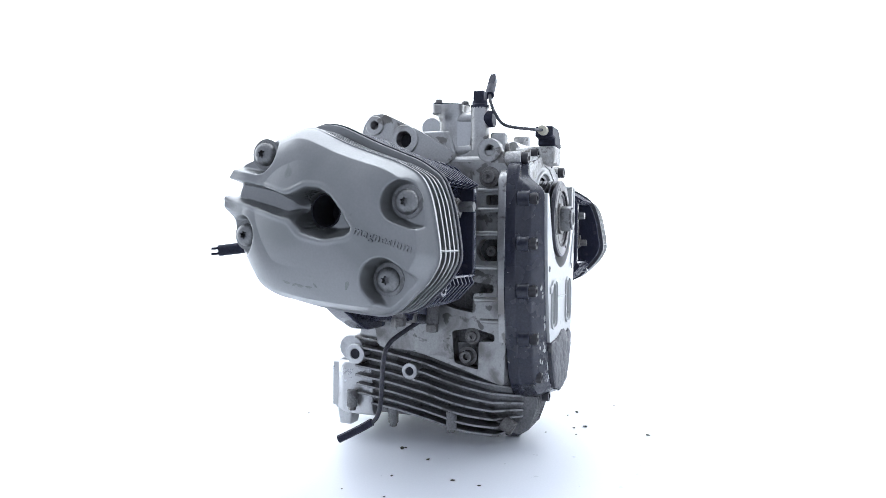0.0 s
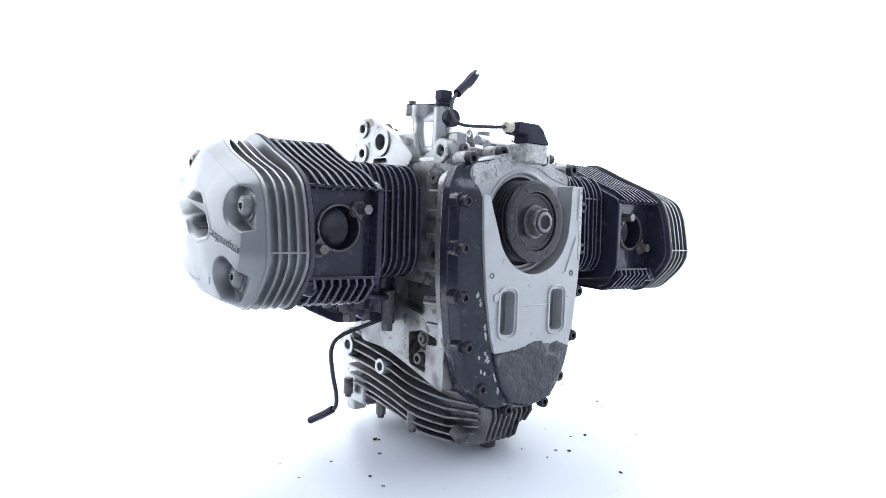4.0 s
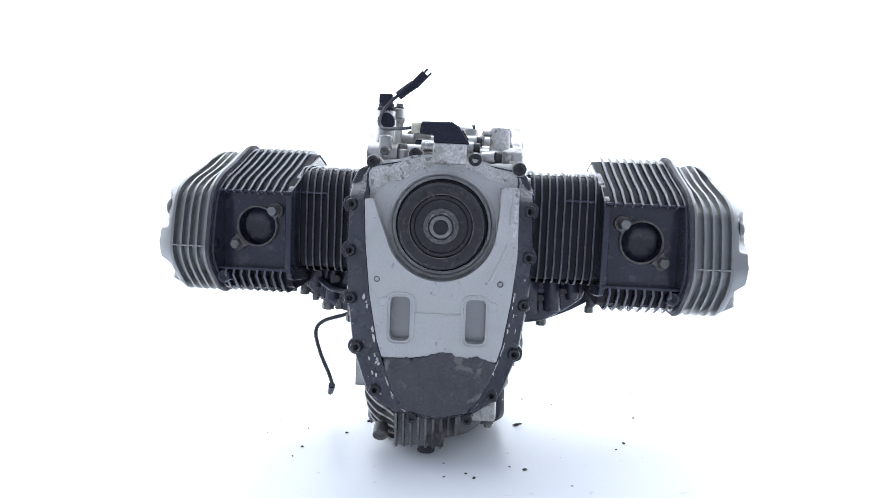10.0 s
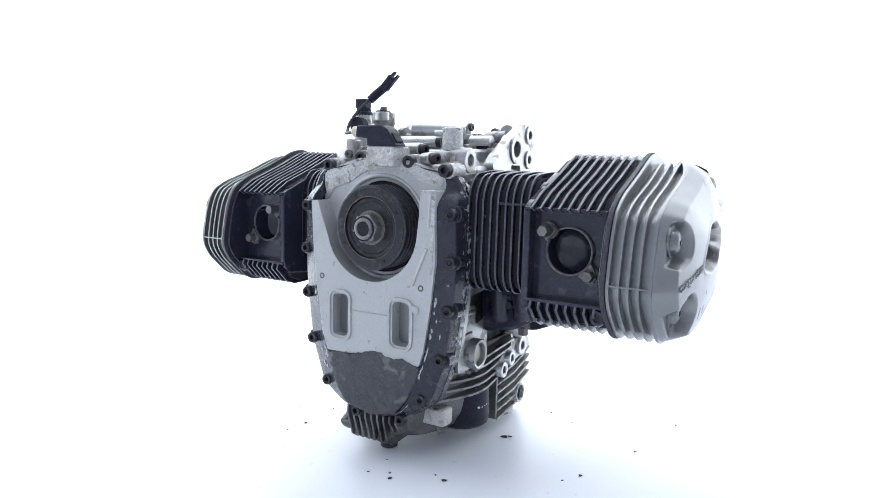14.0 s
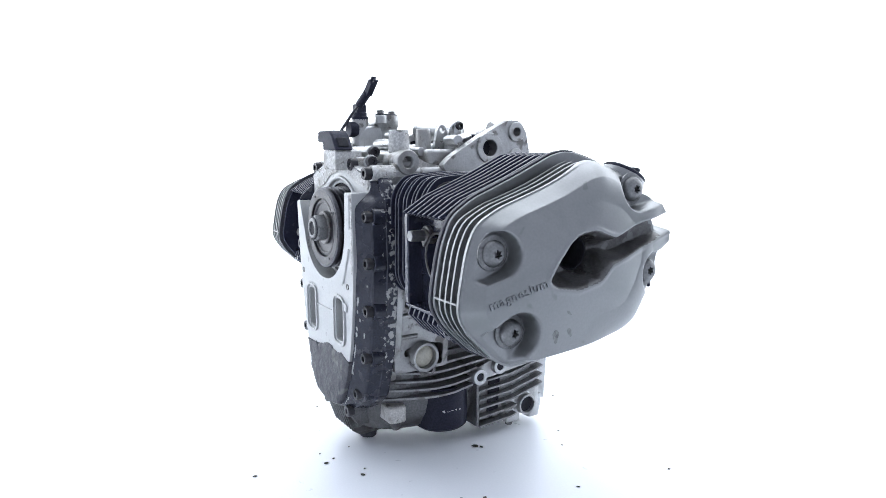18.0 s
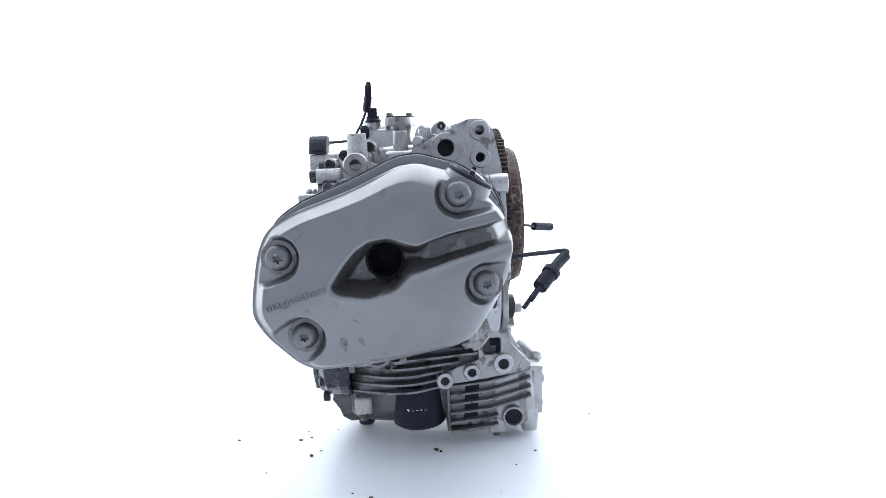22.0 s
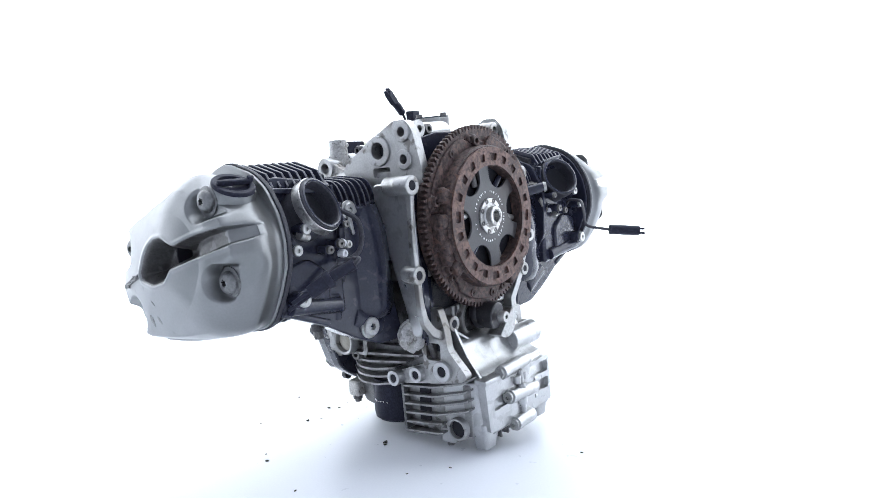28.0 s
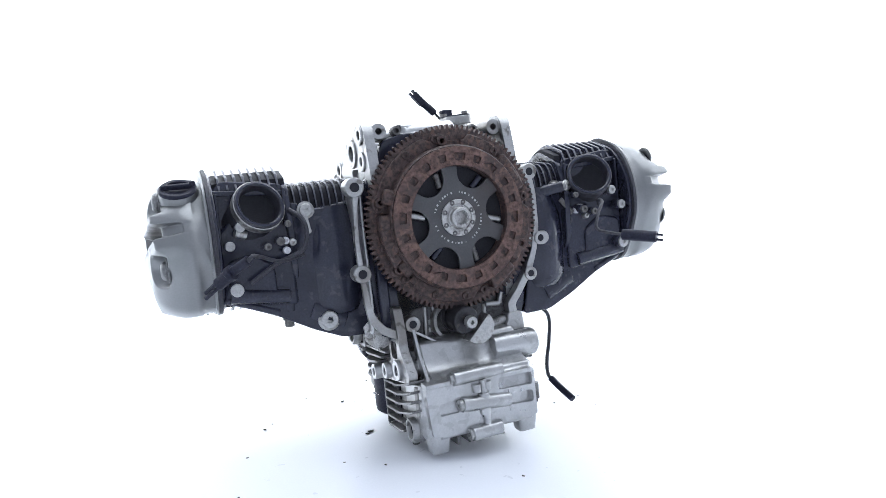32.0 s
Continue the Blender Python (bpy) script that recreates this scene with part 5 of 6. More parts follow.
INNER_LINE = [(iy + (y - iy) * 0.75 * smoothstep(-0.005, 0.03, y), iz + (z - iz) * 0.75 * smoothstep(-0.005, 0.03, y)) for (y, z), (iy, iz) in zip(COVER_LINE, grown(COVER_LINE, -0.0085))]


def rim_share(y, z):
    """How far a point lies from the cover's middle towards its rim, 0 to 1."""
    cy, cz = -0.030, 0.314
    dy, dz = y - cy, z - cz
    for (ay, az), (by, bz) in zip(COVER_LINE, COVER_LINE[1:] + COVER_LINE[:1]):
        ey, ez = by - ay, bz - az
        det = dy * -ez + dz * ey
        if abs(det) > 1e-12:
            k = ((ay - cy) * -ez + (az - cz) * ey) / det
            m = (dy * (az - cz) - dz * (ay - cy)) / det
            if k > 0 and 0 <= m <= 1:
                return min(1.0, 1.0 / k)
    return 0.5


def cast_cover():
    """The rings of the cover's skin, from its middle to the rim and back to the flange."""
    line = np.array(COVER_LINE)
    share = np.array([0.01 + 0.94 * i / 125 for i in range(126)] + [0.958, 0.966, 0.974, 0.981, 0.987, 0.992, 0.9942, 0.997, 1.0])[:, None]
    y, z = -0.030 + (line[None, :, 0] + 0.030) * share, 0.314 + (line[None, :, 1] - 0.314) * share
    share = np.broadcast_to(share, y.shape)
    x = carved(y, z, share, cover_height(y, z, share))
    rings = [list(zip(x[i].tolist(), y[i].tolist(), z[i].tolist())) for i in range(len(x))]
    rings += [[(0.3555 + (0.330 - 0.3555) * smoothstep(-0.045, 0.045, y), y, z) for y, z in COVER_LINE],
              [(0.3550 + (0.329 - 0.3550) * smoothstep(-0.045, 0.045, y), y, z) for y, z in INNER_LINE], [(0.311, y, z) for y, z in INNER_LINE]]
    return Shape().loft(rings)


COVER = cast_cover()


def flank(side):
    """The cylinder, head and valve cover of one side: 1 is the side further forward, -1 the one further back."""
    dy, dz = (0.0, 0.0) if side > 0 else (0.058, -0.005)

    swing = [0.0]

    def put(p):
        """Places a point on its side; the heads and the covers sit a little askew."""
        x, y = p[0] * side, p[1] + dy
        rx, ry = x - 0.330 * side, y + 0.140
        return (x - swing[0] * ry, y + swing[0] * rx, p[2] + dz)

    def mk(name, shape, mat, parent, label="", bevel=0.0, smooth=38.0, edge=None):
        return part(name, shape.moved(put), mat, parent, label, bevel, smooth, edge)

    def screw(parent, p, axis, *args, **kw):
        return bolt(parent, put(p), (axis[0] * side, axis[1], axis[2]), *args, **kw)

    barrel = mk("cylinder", Shape().prism(rounded(grown(BARREL, -0.0075), 0.02), "x", 0.095, 0.212), BLACK, engine, "black finned air-cooled cylinder", 0.002)
    # near-black filler that paints the gaps between the barrel fins dark
    mk("fin_root", Shape().prism(rounded(grown(BARREL, -0.0052), 0.02), "x", 0.116, 0.2035), RECESS_DARK, barrel)
    for i in range(9):
        x = 0.119 + i * 0.0099
        d = 0.0 if i % 2 else 0.0012
        mk("cooling_fin", Shape().prism(rounded(grown(BARREL, d), 0.022), "x", x - 0.0014, x + 0.0014), BLACK, barrel, "", 0.0008, edge=across)
    for y, z in ((-0.099, 0.352),):
        mk("damper_bar", Shape().rod((0.158, y - 0.001, z), (0.196, y - 0.001, z), 0.0022, 8), BLACK, barrel)

    swing[0] = -0.022 if side > 0 else -0.065
    # head: walls, fins with a gap for the exhaust window, core
    core = [(-0.068, 0.245), (-0.055, 0.226), (0.040, 0.236), (0.046, 0.27), (0.046, 0.33), (0.044, 0.378), (0.005, 0.404), (-0.055, 0.384), (-0.068, 0.37)]
    head = mk("cylinder_head", Shape().prism(rounded(core, 0.012), "x", 0.204, 0.308), BLACK, engine, "black finned cylinder head", 0.003)
    mk("end_wall", Shape().prism(rounded(grown(HEAD, -0.004), 0.012), "x", 0.3015, 0.3078), BLACK, head, "", 0.0015)
    mk("gasket", Shape().prism(rounded(grown(HEAD, 0.0018), 0.012), "x", 0.3055, 0.3108), RUBBER, head, "black cover gasket", 0.0008)
    front_wall = [(-0.128, 0.356), (-0.134, 0.348), (-0.134, 0.248), (-0.124, 0.232), (-0.06, 0.226), (0.05, 0.236), (0.07, 0.27), (0.075, 0.34), (0.055, 0.385), (0.0, 0.405), (-0.06, 0.386)]
    # fillers between the head fins, the gaps' shade put into their colour
    mk("fin_root", Shape().prism([(-0.128, 0.3500), (-0.117, 0.3620), (-0.060, 0.3845), (-0.012, 0.4050), (0.008, 0.4080), (0.048, 0.395), (0.048, 0.3500)], "x", 0.206, 0.306), RECESS_DARK, head)
    mk("fin_root", Shape().prism([(-0.128, 0.2480), (-0.114, 0.2235), (-0.098, 0.2175), (-0.066, 0.2180), (0.030, 0.2285), (0.040, 0.2480)], "x", 0.206, 0.306), RECESS_DARK, head)
    mk("inner_wall", Shape().prism(rounded(front_wall, 0.01), "x", 0.204, 0.2125), BLACK, head, "", 0.0015)
    mk("port_floor", Shape().prism([(0.208, 0.246), (0.306, 0.244), (0.306, 0.352), (0.208, 0.352)], "y", -0.1165, -0.109, [circle(0.2556, 0.304, 0.0265, 32)]), BLACK, head)
    fin = [(-0.142, 0.352), (-0.132, 0.3475), (-0.110, 0.350), (-0.070, 0.349), (-0.070, 0.247), (-0.110, 0.246), (-0.134, 0.2455), (-0.137, 0.238), (-0.118, 0.218), (-0.101, 0.211), (-0.067, 0.2125), (-0.009, 0.217), (0.038, 0.225), (0.056, 0.234),
           (0.046, 0.27), (0.046, 0.376), (0.060, 0.386), (0.050, 0.402), (0.008, 0.415), (-0.014, 0.412), (-0.060, 0.391), (-0.115, 0.369)]
    for i in range(8):
        x = 0.2170 + i * 0.0108
        mk("cooling_fin", Shape().prism(fin, "x", x - 0.0017, x + 0.0017), BLACK, head, "", 0.0009, edge=across)
    mk("window_sill", Shape().box((0.206, -0.134, 0.2445), (0.3025, -0.112, 0.2485)), BLACK, head, "", 0.001)
    mk("window_lintel", Shape().box((0.206, -0.136, 0.3495), (0.3025, -0.112, 0.3530)), BLACK, head, "", 0.001)
    port = mk("exhaust_port", Shape().lathe((0.2556, 0, 0.304), (0, -1, 0), [(0.0255, 0.108), (0.0255, 0.1200), (0.0260, 0.1212), (0.0276, 0.1212), (0.0286, 0.1200), (0.0288, 0.1120)], 40), DULL, head, "sooty round exhaust port", 0, 30)
    mk("bore", Shape().lathe((0.2556, 0, 0.304), (0, -1, 0), [(0.0254, 0.1195), (0.0252, 0.096), (0.016, 0.088), (0.0, 0.086)], 32), BLACK, port)
    for x, z in ((0.2300, 0.3265), (0.2820, 0.2795)):
        mk("stud_boss", Shape().rod((x, -0.112, z), (x, -0.1215, z), 0.0105, 16), DULL, head)
        ear = [(0.2556 + (x - 0.2556) * k + o * (z - 0.304) / 0.04, 0.304 + (z - 0.304) * k - o * (x - 0.2556) / 0.04) for k, o in ((0.75, -0.012), (1.0, -0.0095), (1.22, -0.004), (1.22, 0.004), (1.0, 0.0095), (0.75, 0.012))]
        mk("flange_ear", Shape().prism(ear, "y", -0.1245, -0.1190), DULL, head, "", 0.001)
        screw(head, (x, -0.1240, z), (0, -1, 0), 0.0068, 0.017 if z > 0.3 else 0.011, COVER_BOLT if z > 0.3 else DULL, "hex")
    b = mk("boss", Shape().lathe((0.2965, 0, 0.2350), (0, -1, 0), [(0.0088, 0.10), (0.0088, 0.1330), (0.0080, 0.1345), (0.0045, 0.1345), (0.0042, 0.130), (0, 0.130)], 20), BLACK, head)
    # dark disc near the mouth stands for the shade inside
    mk("bore", Shape().lathe((0.2965, 0, 0.2350), (0, -1, 0), [(0.0041, 0.1335), (0, 0.1335)], 12), RECESS_DARK, b)

    # rear face with intake stub
    mk("rear_face", Shape().prism(rounded([(0.208, 0.222), (0.302, 0.236), (0.303, 0.330), (0.285, 0.345), (0.215, 0.340), (0.208, 0.32)], 0.008), "y", 0.045, 0.067), BLACK, head, "", 0.004)
    mk("recess", Shape().prism(rounded([(0.208, 0.30), (0.304, 0.30), (0.304, 0.385), (0.290, 0.398), (0.212, 0.388)], 0.006), "y", 0.030, 0.056), BLACK, head, "", 0.002)
    mk("rail", Shape().prism(rounded([(0.208, 0.372), (0.303, 0.379), (0.303, 0.386), (0.208, 0.379)], 0.002), "y", 0.050, 0.062), BLACK, head, "", 0.0015)
    for x in (0.212, 0.299):
        mk("web", Shape().prism([(x - 0.0018, 0.318), (x + 0.0018, 0.318), (x + 0.0018, 0.382), (x - 0.0018, 0.382)], "y", 0.050, 0.068), BLACK, head, "", 0.001)
    mk("pad", Shape().prism(rounded([(0.235, 0.240), (0.296, 0.246), (0.296, 0.292), (0.262, 0.300), (0.235, 0.280)], 0.010), "y", 0.064, 0.072), BLACK, head, "", 0.003)
    mk("pad", Shape().rod((0.220, 0.066, 0.236), (0.296, 0.070, 0.247), 0.010, 14), BLACK, head)
    axis = Vector((-0.26, 0.87, 0.40)).normalized()
    base = Vector((0.2570 if side > 0 else 0.2540, 0.0500 if side > 0 else 0.0465, 0.3460))
    stub = mk("intake_stub", Shape().lathe(base, axis, [(0.030, -0.02), (0.0420, -0.02), (0.0375, -0.004), (0.0325, 0.004), (0.0312, 0.026), (0.0335, 0.028), (0.0335, 0.041), (0.0322, 0.0425), (0.0282, 0.0425), (0.0272, 0.041), (0.0258, 0.004), (0.0, 0.004)], 40), RUBBER, head, "black rubber intake stub", 0, 30)
    mk("lip_ring", Shape().lathe(base, axis, [(0.0325, 0.0405), (0.0318, 0.0432), (0.0298, 0.0438), (0.0285, 0.0428)], 40), BLACK, stub)
    mk("bore", Shape().lathe(base, axis, [(0.0270, 0.022), (0.0, 0.016)], 24), RECESS_DARK, stub)
    if side > 0:
        mk("clamp", Shape().lathe(base, axis, [(0.0337, 0.0265), (0.0347, 0.027), (0.0347, 0.0385), (0.0337, 0.039)], 40, True), HUB_STEEL, stub, "bright steel hose clamp")
        mk("clamp_screw", Shape().rod((0.268, 0.080, 0.325), (0.282, 0.084, 0.330), 0.0055, 12), STEEL, stub)
    for x, z, r in ((0.275, 0.336, 0.0075), (0.290, 0.313, 0.0075), (0.243, 0.307, 0.006), (0.226, 0.312, 0.0065), (0.288, 0.256, 0.010), (0.214, 0.334, 0.005)):
        b = mk("stud_boss", Shape().rod((x, 0.07, z), (x, 0.087, z), r, 16), BLACK, head)
        screw(b, (x, 0.087, z), (0, 1, 0), r * 0.85, 0.004, STEEL if r > 0.007 else DULL, "torx")
    swing[0] = 0.0
    # side casting that carries the cylinder, below and behind
    y0, y1 = (-0.022, 0.066) if side > 0 else (-0.042, 0.049)
    inner_arm = [(0.098, 0.362), (0.150, 0.352), (0.206, 0.350), (0.206, 0.215), (0.182, 0.197), (0.150, 0.178), (0.098, 0.170)]
    outer_arm = [(0.150, 0.350), (0.206, 0.350), (0.212, 0.30), (0.235, 0.262), (0.300, 0.252), (0.312, 0.238), (0.285, 0.229), (0.240, 0.209), (0.196, 0.184), (0.155, 0.166), (0.110, 0.165)]
    casting = mk("cylinder_carrier", Shape().prism(rounded(outer_arm, 0.008), "y", y1 - 0.026, y1), BLACK, engine, "black lacquered cylinder carrier casting", 0.004)
    mk("inner_arm", Shape().prism(rounded(inner_arm, 0.010), "y", y0, y1 - 0.020), BLACK, casting, "", 0.005)
    mk("bulge", Shape().lathe((0.154, y1 - 0.035, 0.196), (0.0, 0.0, 1.0), [(0, 0), (0.030, 0.0), (0.041, 0.007), (0.0465, 0.022), (0.0475, 0.090), (0.0455, 0.115), (0.0410, 0.136), (0.0350, 0.155), (0, 0.155)], 56), BLACK, casting, "", 0.0, 60)
    for xa, za, xb, zb, r, k in ((0.150, 0.190, 0.196, 0.212, 0.018, 0.014), (0.222, 0.240, 0.272, 0.246, 0.016, 0.010)):
        mk("bulge", Shape().rod((xa, y1 - k, za), (xb, y1 - k, zb), r, 32), BLACK, casting, "", 0.008, 60)
    for xa, za, xb, zb, rr in ((0.126, 0.238, 0.130, 0.188, 0.017), (0.158, 0.240, 0.161, 0.194, 0.015), (0.186, 0.240, 0.188, 0.212, 0.012), (0.118, 0.222, 0.182, 0.226, 0.009)):
        mk("lump", rough(Shape().rod((xa, y0 + 0.003, za), (xb, y0 + 0.004, zb), rr, 18, rr * 0.85)), BLACK, casting, "", 0.003, 60)
    for x, z in ((0.143, 0.212), (0.174, 0.222), (0.143, 0.232)):
        screw(casting, (x, y0 + 0.001, z), (0, -1, 0), 0.0060, 0.006, BLACK_BOLT, "hex")
    mk("seam", Shape().rod((0.106, y1 + 0.0015, 0.270), (0.198, y1 - 0.0035, 0.276), 0.0022, 8), BLACK, casting)
    mk("rib", Shape().rod((0.24, y1 - 0.002, 0.215), (0.305, y1 - 0.002, 0.242), 0.005, 10), BLACK, casting)
    if side < 0:
        mk("cast_mark", Shape().lathe((0.156, y1, 0.222), (0, 1, 0), [(0.0095, -0.001), (0.0095, 0.0012), (0.0078, 0.0012), (0.0078, -0.001)], 24, True), BLACK, casting)
    mk("rib", Shape().rod((0.205, 0.060 if side > 0 else 0.036, 0.36), (0.225, 0.060 if side > 0 else 0.036, 0.215), 0.008, 12), BLACK, casting)
    if side > 0:
        screw(casting, (0.1745, 0.066, 0.195), (0, 1, 0), 0.0125, 0.008, STEEL, "torx", 0.0155)
        screw(casting, (0.1890, 0.064, 0.3487), (0, 1, 0), 0.009, 0.006, STEEL, "torx", 0.012)
    else:
        screw(casting, (0.1450, 0.049, 0.2770), (0, 1, 0), 0.0105, 0.014, STEEL, "torx", 0.0125)
        screw(casting, (0.1790, 0.049, 0.3480), (0, 1, 0), 0.009, 0.012, DULL, "torx", 0.011)

    swing[0] = -0.022 if side > 0 else -0.065
    # valve cover
    cover = mk("valve_cover", Shape().add(COVER.v, COVER.f), SILVER, engine, "silver lacquered magnesium valve cover", 0.0, 65)
    if side > 0:
        # old oil that has run along the slot
        cover.data.materials.append(OILY)
        mid = np.array([face.center for face in cover.data.polygons])
        depth = outline_distance(SLOT, mid[:, 1], mid[:, 2])
        for face, c, d in zip(cover.data.polygons, mid, depth):
            if d < 0.0 and c[1] < 0.072 + 0.010 * noise.noise((c[2] * 160, c[1] * 60, 0.0)):
                face.material_index = 1
    rib_line = set_in(evenly(rounded(HEAD, 0.010, 4), 120))
    rib_line = [(y, z) if y < -0.005 else (iy, iz) for (y, z), (iy, iz) in zip(rib_line, grown(rib_line, -0.010))]
    mk("cover_flange", Shape().prism(rounded(HEAD, 0.010, 4), "x", 0.3109, 0.3150), SILVER, cover, "", 0.0008)
    for i in range(3):
        x = 0.3243 + i * 0.0104
        mk("cooling_fin", Shape().prism(rib_line, "x", x - 0.0014, x + 0.0014, [circle(WELL[0], WELL[1], 0.022, 24)]), SILVER, cover, "", 0.0007)
    mk("cross_rib", Shape().rod((0.3115, -0.1580, 0.2770), (0.3565, -0.1580, 0.2770), 0.0012, 8), SILVER, cover)
    for y, z in HEAD_BOLTS:
        screw(cover, (0.3668 if y < 0 else 0.3656, y, z), (1, 0, 0), 0.0128, 0.0105, COVER_BOLT, "dome", 0.0168)
    # well walls and floor near black, so deep shade sits in their colour
    well = mk("plug_well", Shape().lathe((0, WELL[0], WELL[1]), (1, 0, 0), [(0.0182, 0.3560), (0.0184, 0.3606), (0.0176, 0.3614), (0.0168, 0.3608), (0.0164, 0.3400), (0.0150, 0.3250)], 36), RECESS_DARK, cover, "dark round spark plug well")
    mk("well_floor", Shape().lathe((0, WELL[0], WELL[1]), (1, 0, 0), [(0.0164, 0.3262), (0.010, 0.3190), (0, 0.3180)], 24), RECESS_DARK, well)
    mk("clip", Shape().prism(rounded([(-0.046, 0.292), (-0.020, 0.297), (-0.004, 0.302), (-0.008, 0.295), (-0.035, 0.287)], 0.002), "x", 0.356, 0.3650), DULL, cover, "", 0.001)
    # knocks and scrapes in the lacquer
    knocks = ((-0.0690, 0.2425, 0.0034, 0.0075, 0.2), (-0.0520, 0.2445, 0.0022, 0.0055, 0.5), (-0.0560, 0.265, 0.0012, 0.004, 0.9)) if side > 0 else \
             ((0.002, 0.2425, 0.0045, 0.0014, 0.3), (-0.008, 0.2405, 0.0030, 0.0012, -0.4), (-0.015, 0.2395, 0.0042, 0.0016, 0.2), (-0.026, 0.2385, 0.0040, 0.0012, 0.1), (-0.034, 0.2405, 0.0026, 0.0010, 0.9), (-0.0725, 0.2420, 0.0020, 0.0050, 0.4))
    for ky, kz, wy, wz, turn in knocks:
        ring = []
        for i in range(12):
            a = 2 * math.pi * i / 12
            u, w = wy * math.cos(a) * (1 + 0.3 * math.sin(3 * a)), wz * math.sin(a)
            ring.append((ky + u * math.cos(turn) - w * math.sin(turn), kz + u * math.sin(turn) + w * math.cos(turn)))
        mk("knock", Shape().loft([[(float(cover_height(y, z, rim_share(y, z))) + d, y, z) for y, z in ring] for d in (-0.0012, 0.00025)]), COVER_BOLT, cover)
    # cast lettering
    curve = bpy.data.curves.new("letters", "FONT")
    curve.body, curve.size, curve.extrude, curve.align_x, curve.align_y = "magnesium", 0.0124, 0.0013, "CENTER", "CENTER"
    curve.space_character = 1.12
    ob = new("letters_tmp", curve)
    me = bpy.data.meshes.new_from_object(ob.evaluated_get(bpy.context.evaluated_depsgraph_get()))
    bpy.data.objects.remove(ob)
    me.materials.append(SILVER)
    along, up = Vector((0.957, 0.29)), Vector((-0.29, 0.957))
    for v in me.vertices:
        u, w, d = v.co
        y, z = Vector((-0.1120, 0.2880)) + along * u * side + up * w
        s_ = rim_share(y, z)
        v.co = put((float(cover_height(y, z, s_)) + 0.0004 + d, y, z))
    letters = new("lettering", me)
    letters.parent = cover
    tagged(letters, "cast word magnesium in relief")
    if side > 0:
        mk("filler_neck", Shape().lathe((0.343, 0.060, 0.394), (0.04, 0.50, 0.86), [(0.0, -0.030), (0.0265, -0.030), (0.0250, -0.008), (0.0240, -0.0035), (0.0215, -0.0035), (0.0208, -0.006), (0.0, -0.006)], 36), SILVER, cover, "", 0, 30)
        cap = mk("filler_cap", Shape().lathe((0.343, 0.060, 0.394), (0.04, 0.50, 0.86), [(0, -0.006), (0.0235, -0.006), (0.0238, -0.001), (0.0225, 0.0008), (0.0170, 0.0008), (0.0160, -0.003), (0, -0.003)], 32), PLASTIC, cover, "black plastic oil filler cap", 0.0006)
        m = Matrix.Translation((0.343, 0.060, 0.394)) @ Vector((0.04, 0.50, 0.86)).to_track_quat("Z", "Y").to_matrix().to_4x4() @ Matrix.Translation((0, 0, 0.002))
        mk("grip", Shape().block(m, 0.040, 0.0055, 0.007), PLASTIC, cap, "", 0.0015)
        mk("grip", Shape().block(m @ Matrix.Translation((0.019, 0, 0.003)), 0.007, 0.0045, 0.007), PLASTIC, cap, "", 0.001)


flank(1)
flank(-1)

# cables ------------------------------------------------------------------------------------
wire = part("oxygen_sensor_cable", Shape().cable([(-0.125, 0.020, 0.172), (-0.145, 0.030, 0.163), (-0.178, 0.038, 0.150), (-0.189, 0.041, 0.132), (-0.182, 0.047, 0.098), (-0.171, 0.054, 0.068), (-0.166, 0.062, 0.048), (-0.168, 0.072, 0.038)], 0.0030), RUBBER, engine, "black cable that hangs down with an open connector")
part("connector", Shape().cable([(-0.167, 0.068, 0.042), (-0.171, 0.088, 0.030), (-0.177, 0.112, 0.017)], 0.0052, 8), PLASTIC, wire, "black plastic connector")
wire = part("temperature_cable", Shape().cable([(0.200, 0.075, 0.290), (0.235, 0.100, 0.287), (0.262, 0.118, 0.297), (0.272, 0.150, 0.301), (0.279, 0.170, 0.303), (0.286, 0.166, 0.296)], 0.0026), RUBBER, engine, "black cable with a two-part connector")
plug_ob = part("connector", Shape().cable([(0.2835, 0.1675, 0.2985), (0.292, 0.158, 0.2925), (0.302, 0.148, 0.2855)], 0.0062, 10), PLASTIC, wire, "grey-black plastic connector")
part("collar", Shape().rod((0.301, 0.149, 0.286), (0.3055, 0.1445, 0.2825), 0.0098, 16), PLASTIC, plug_ob)
part("housing", Shape().rod((0.3045, 0.1455, 0.2832), (0.318, 0.131, 0.2715), 0.0082, 10), PLASTIC, plug_ob, "", 0.0006)
for d in (-0.0055, 0.0055):
    part("latch", Shape().rod((0.314, 0.135 + d * 0.7, 0.2750 + d * 0.7), (0.3335, 0.1150 + d * 0.7, 0.2580 + d * 0.7), 0.0026, 8), PLASTIC, plug_ob)
wire = part("injector_cable", Shape().cable([(-0.235, 0.138, 0.310), (-0.226, 0.150, 0.318), (-0.215, 0.175, 0.316), (-0.196, 0.190, 0.300), (-0.188, 0.197, 0.281), (-0.199, 0.215, 0.274), (-0.212, 0.232, 0.270)], 0.0024), RUBBER, engine, "black cable with an open connector at the rear")
part("connector", Shape().cable([(-0.208, 0.226, 0.271), (-0.222, 0.244, 0.268), (-0.236, 0.262, 0.265)], 0.0078, 10), PLASTIC, wire, "black plastic connector")
for d in (-0.0035, 0.0035):
    part("latch", Shape().rod((-0.235, 0.261, 0.265 + d), (-0.241, 0.269, 0.264 + d), 0.0018, 8), PLASTIC, wire)

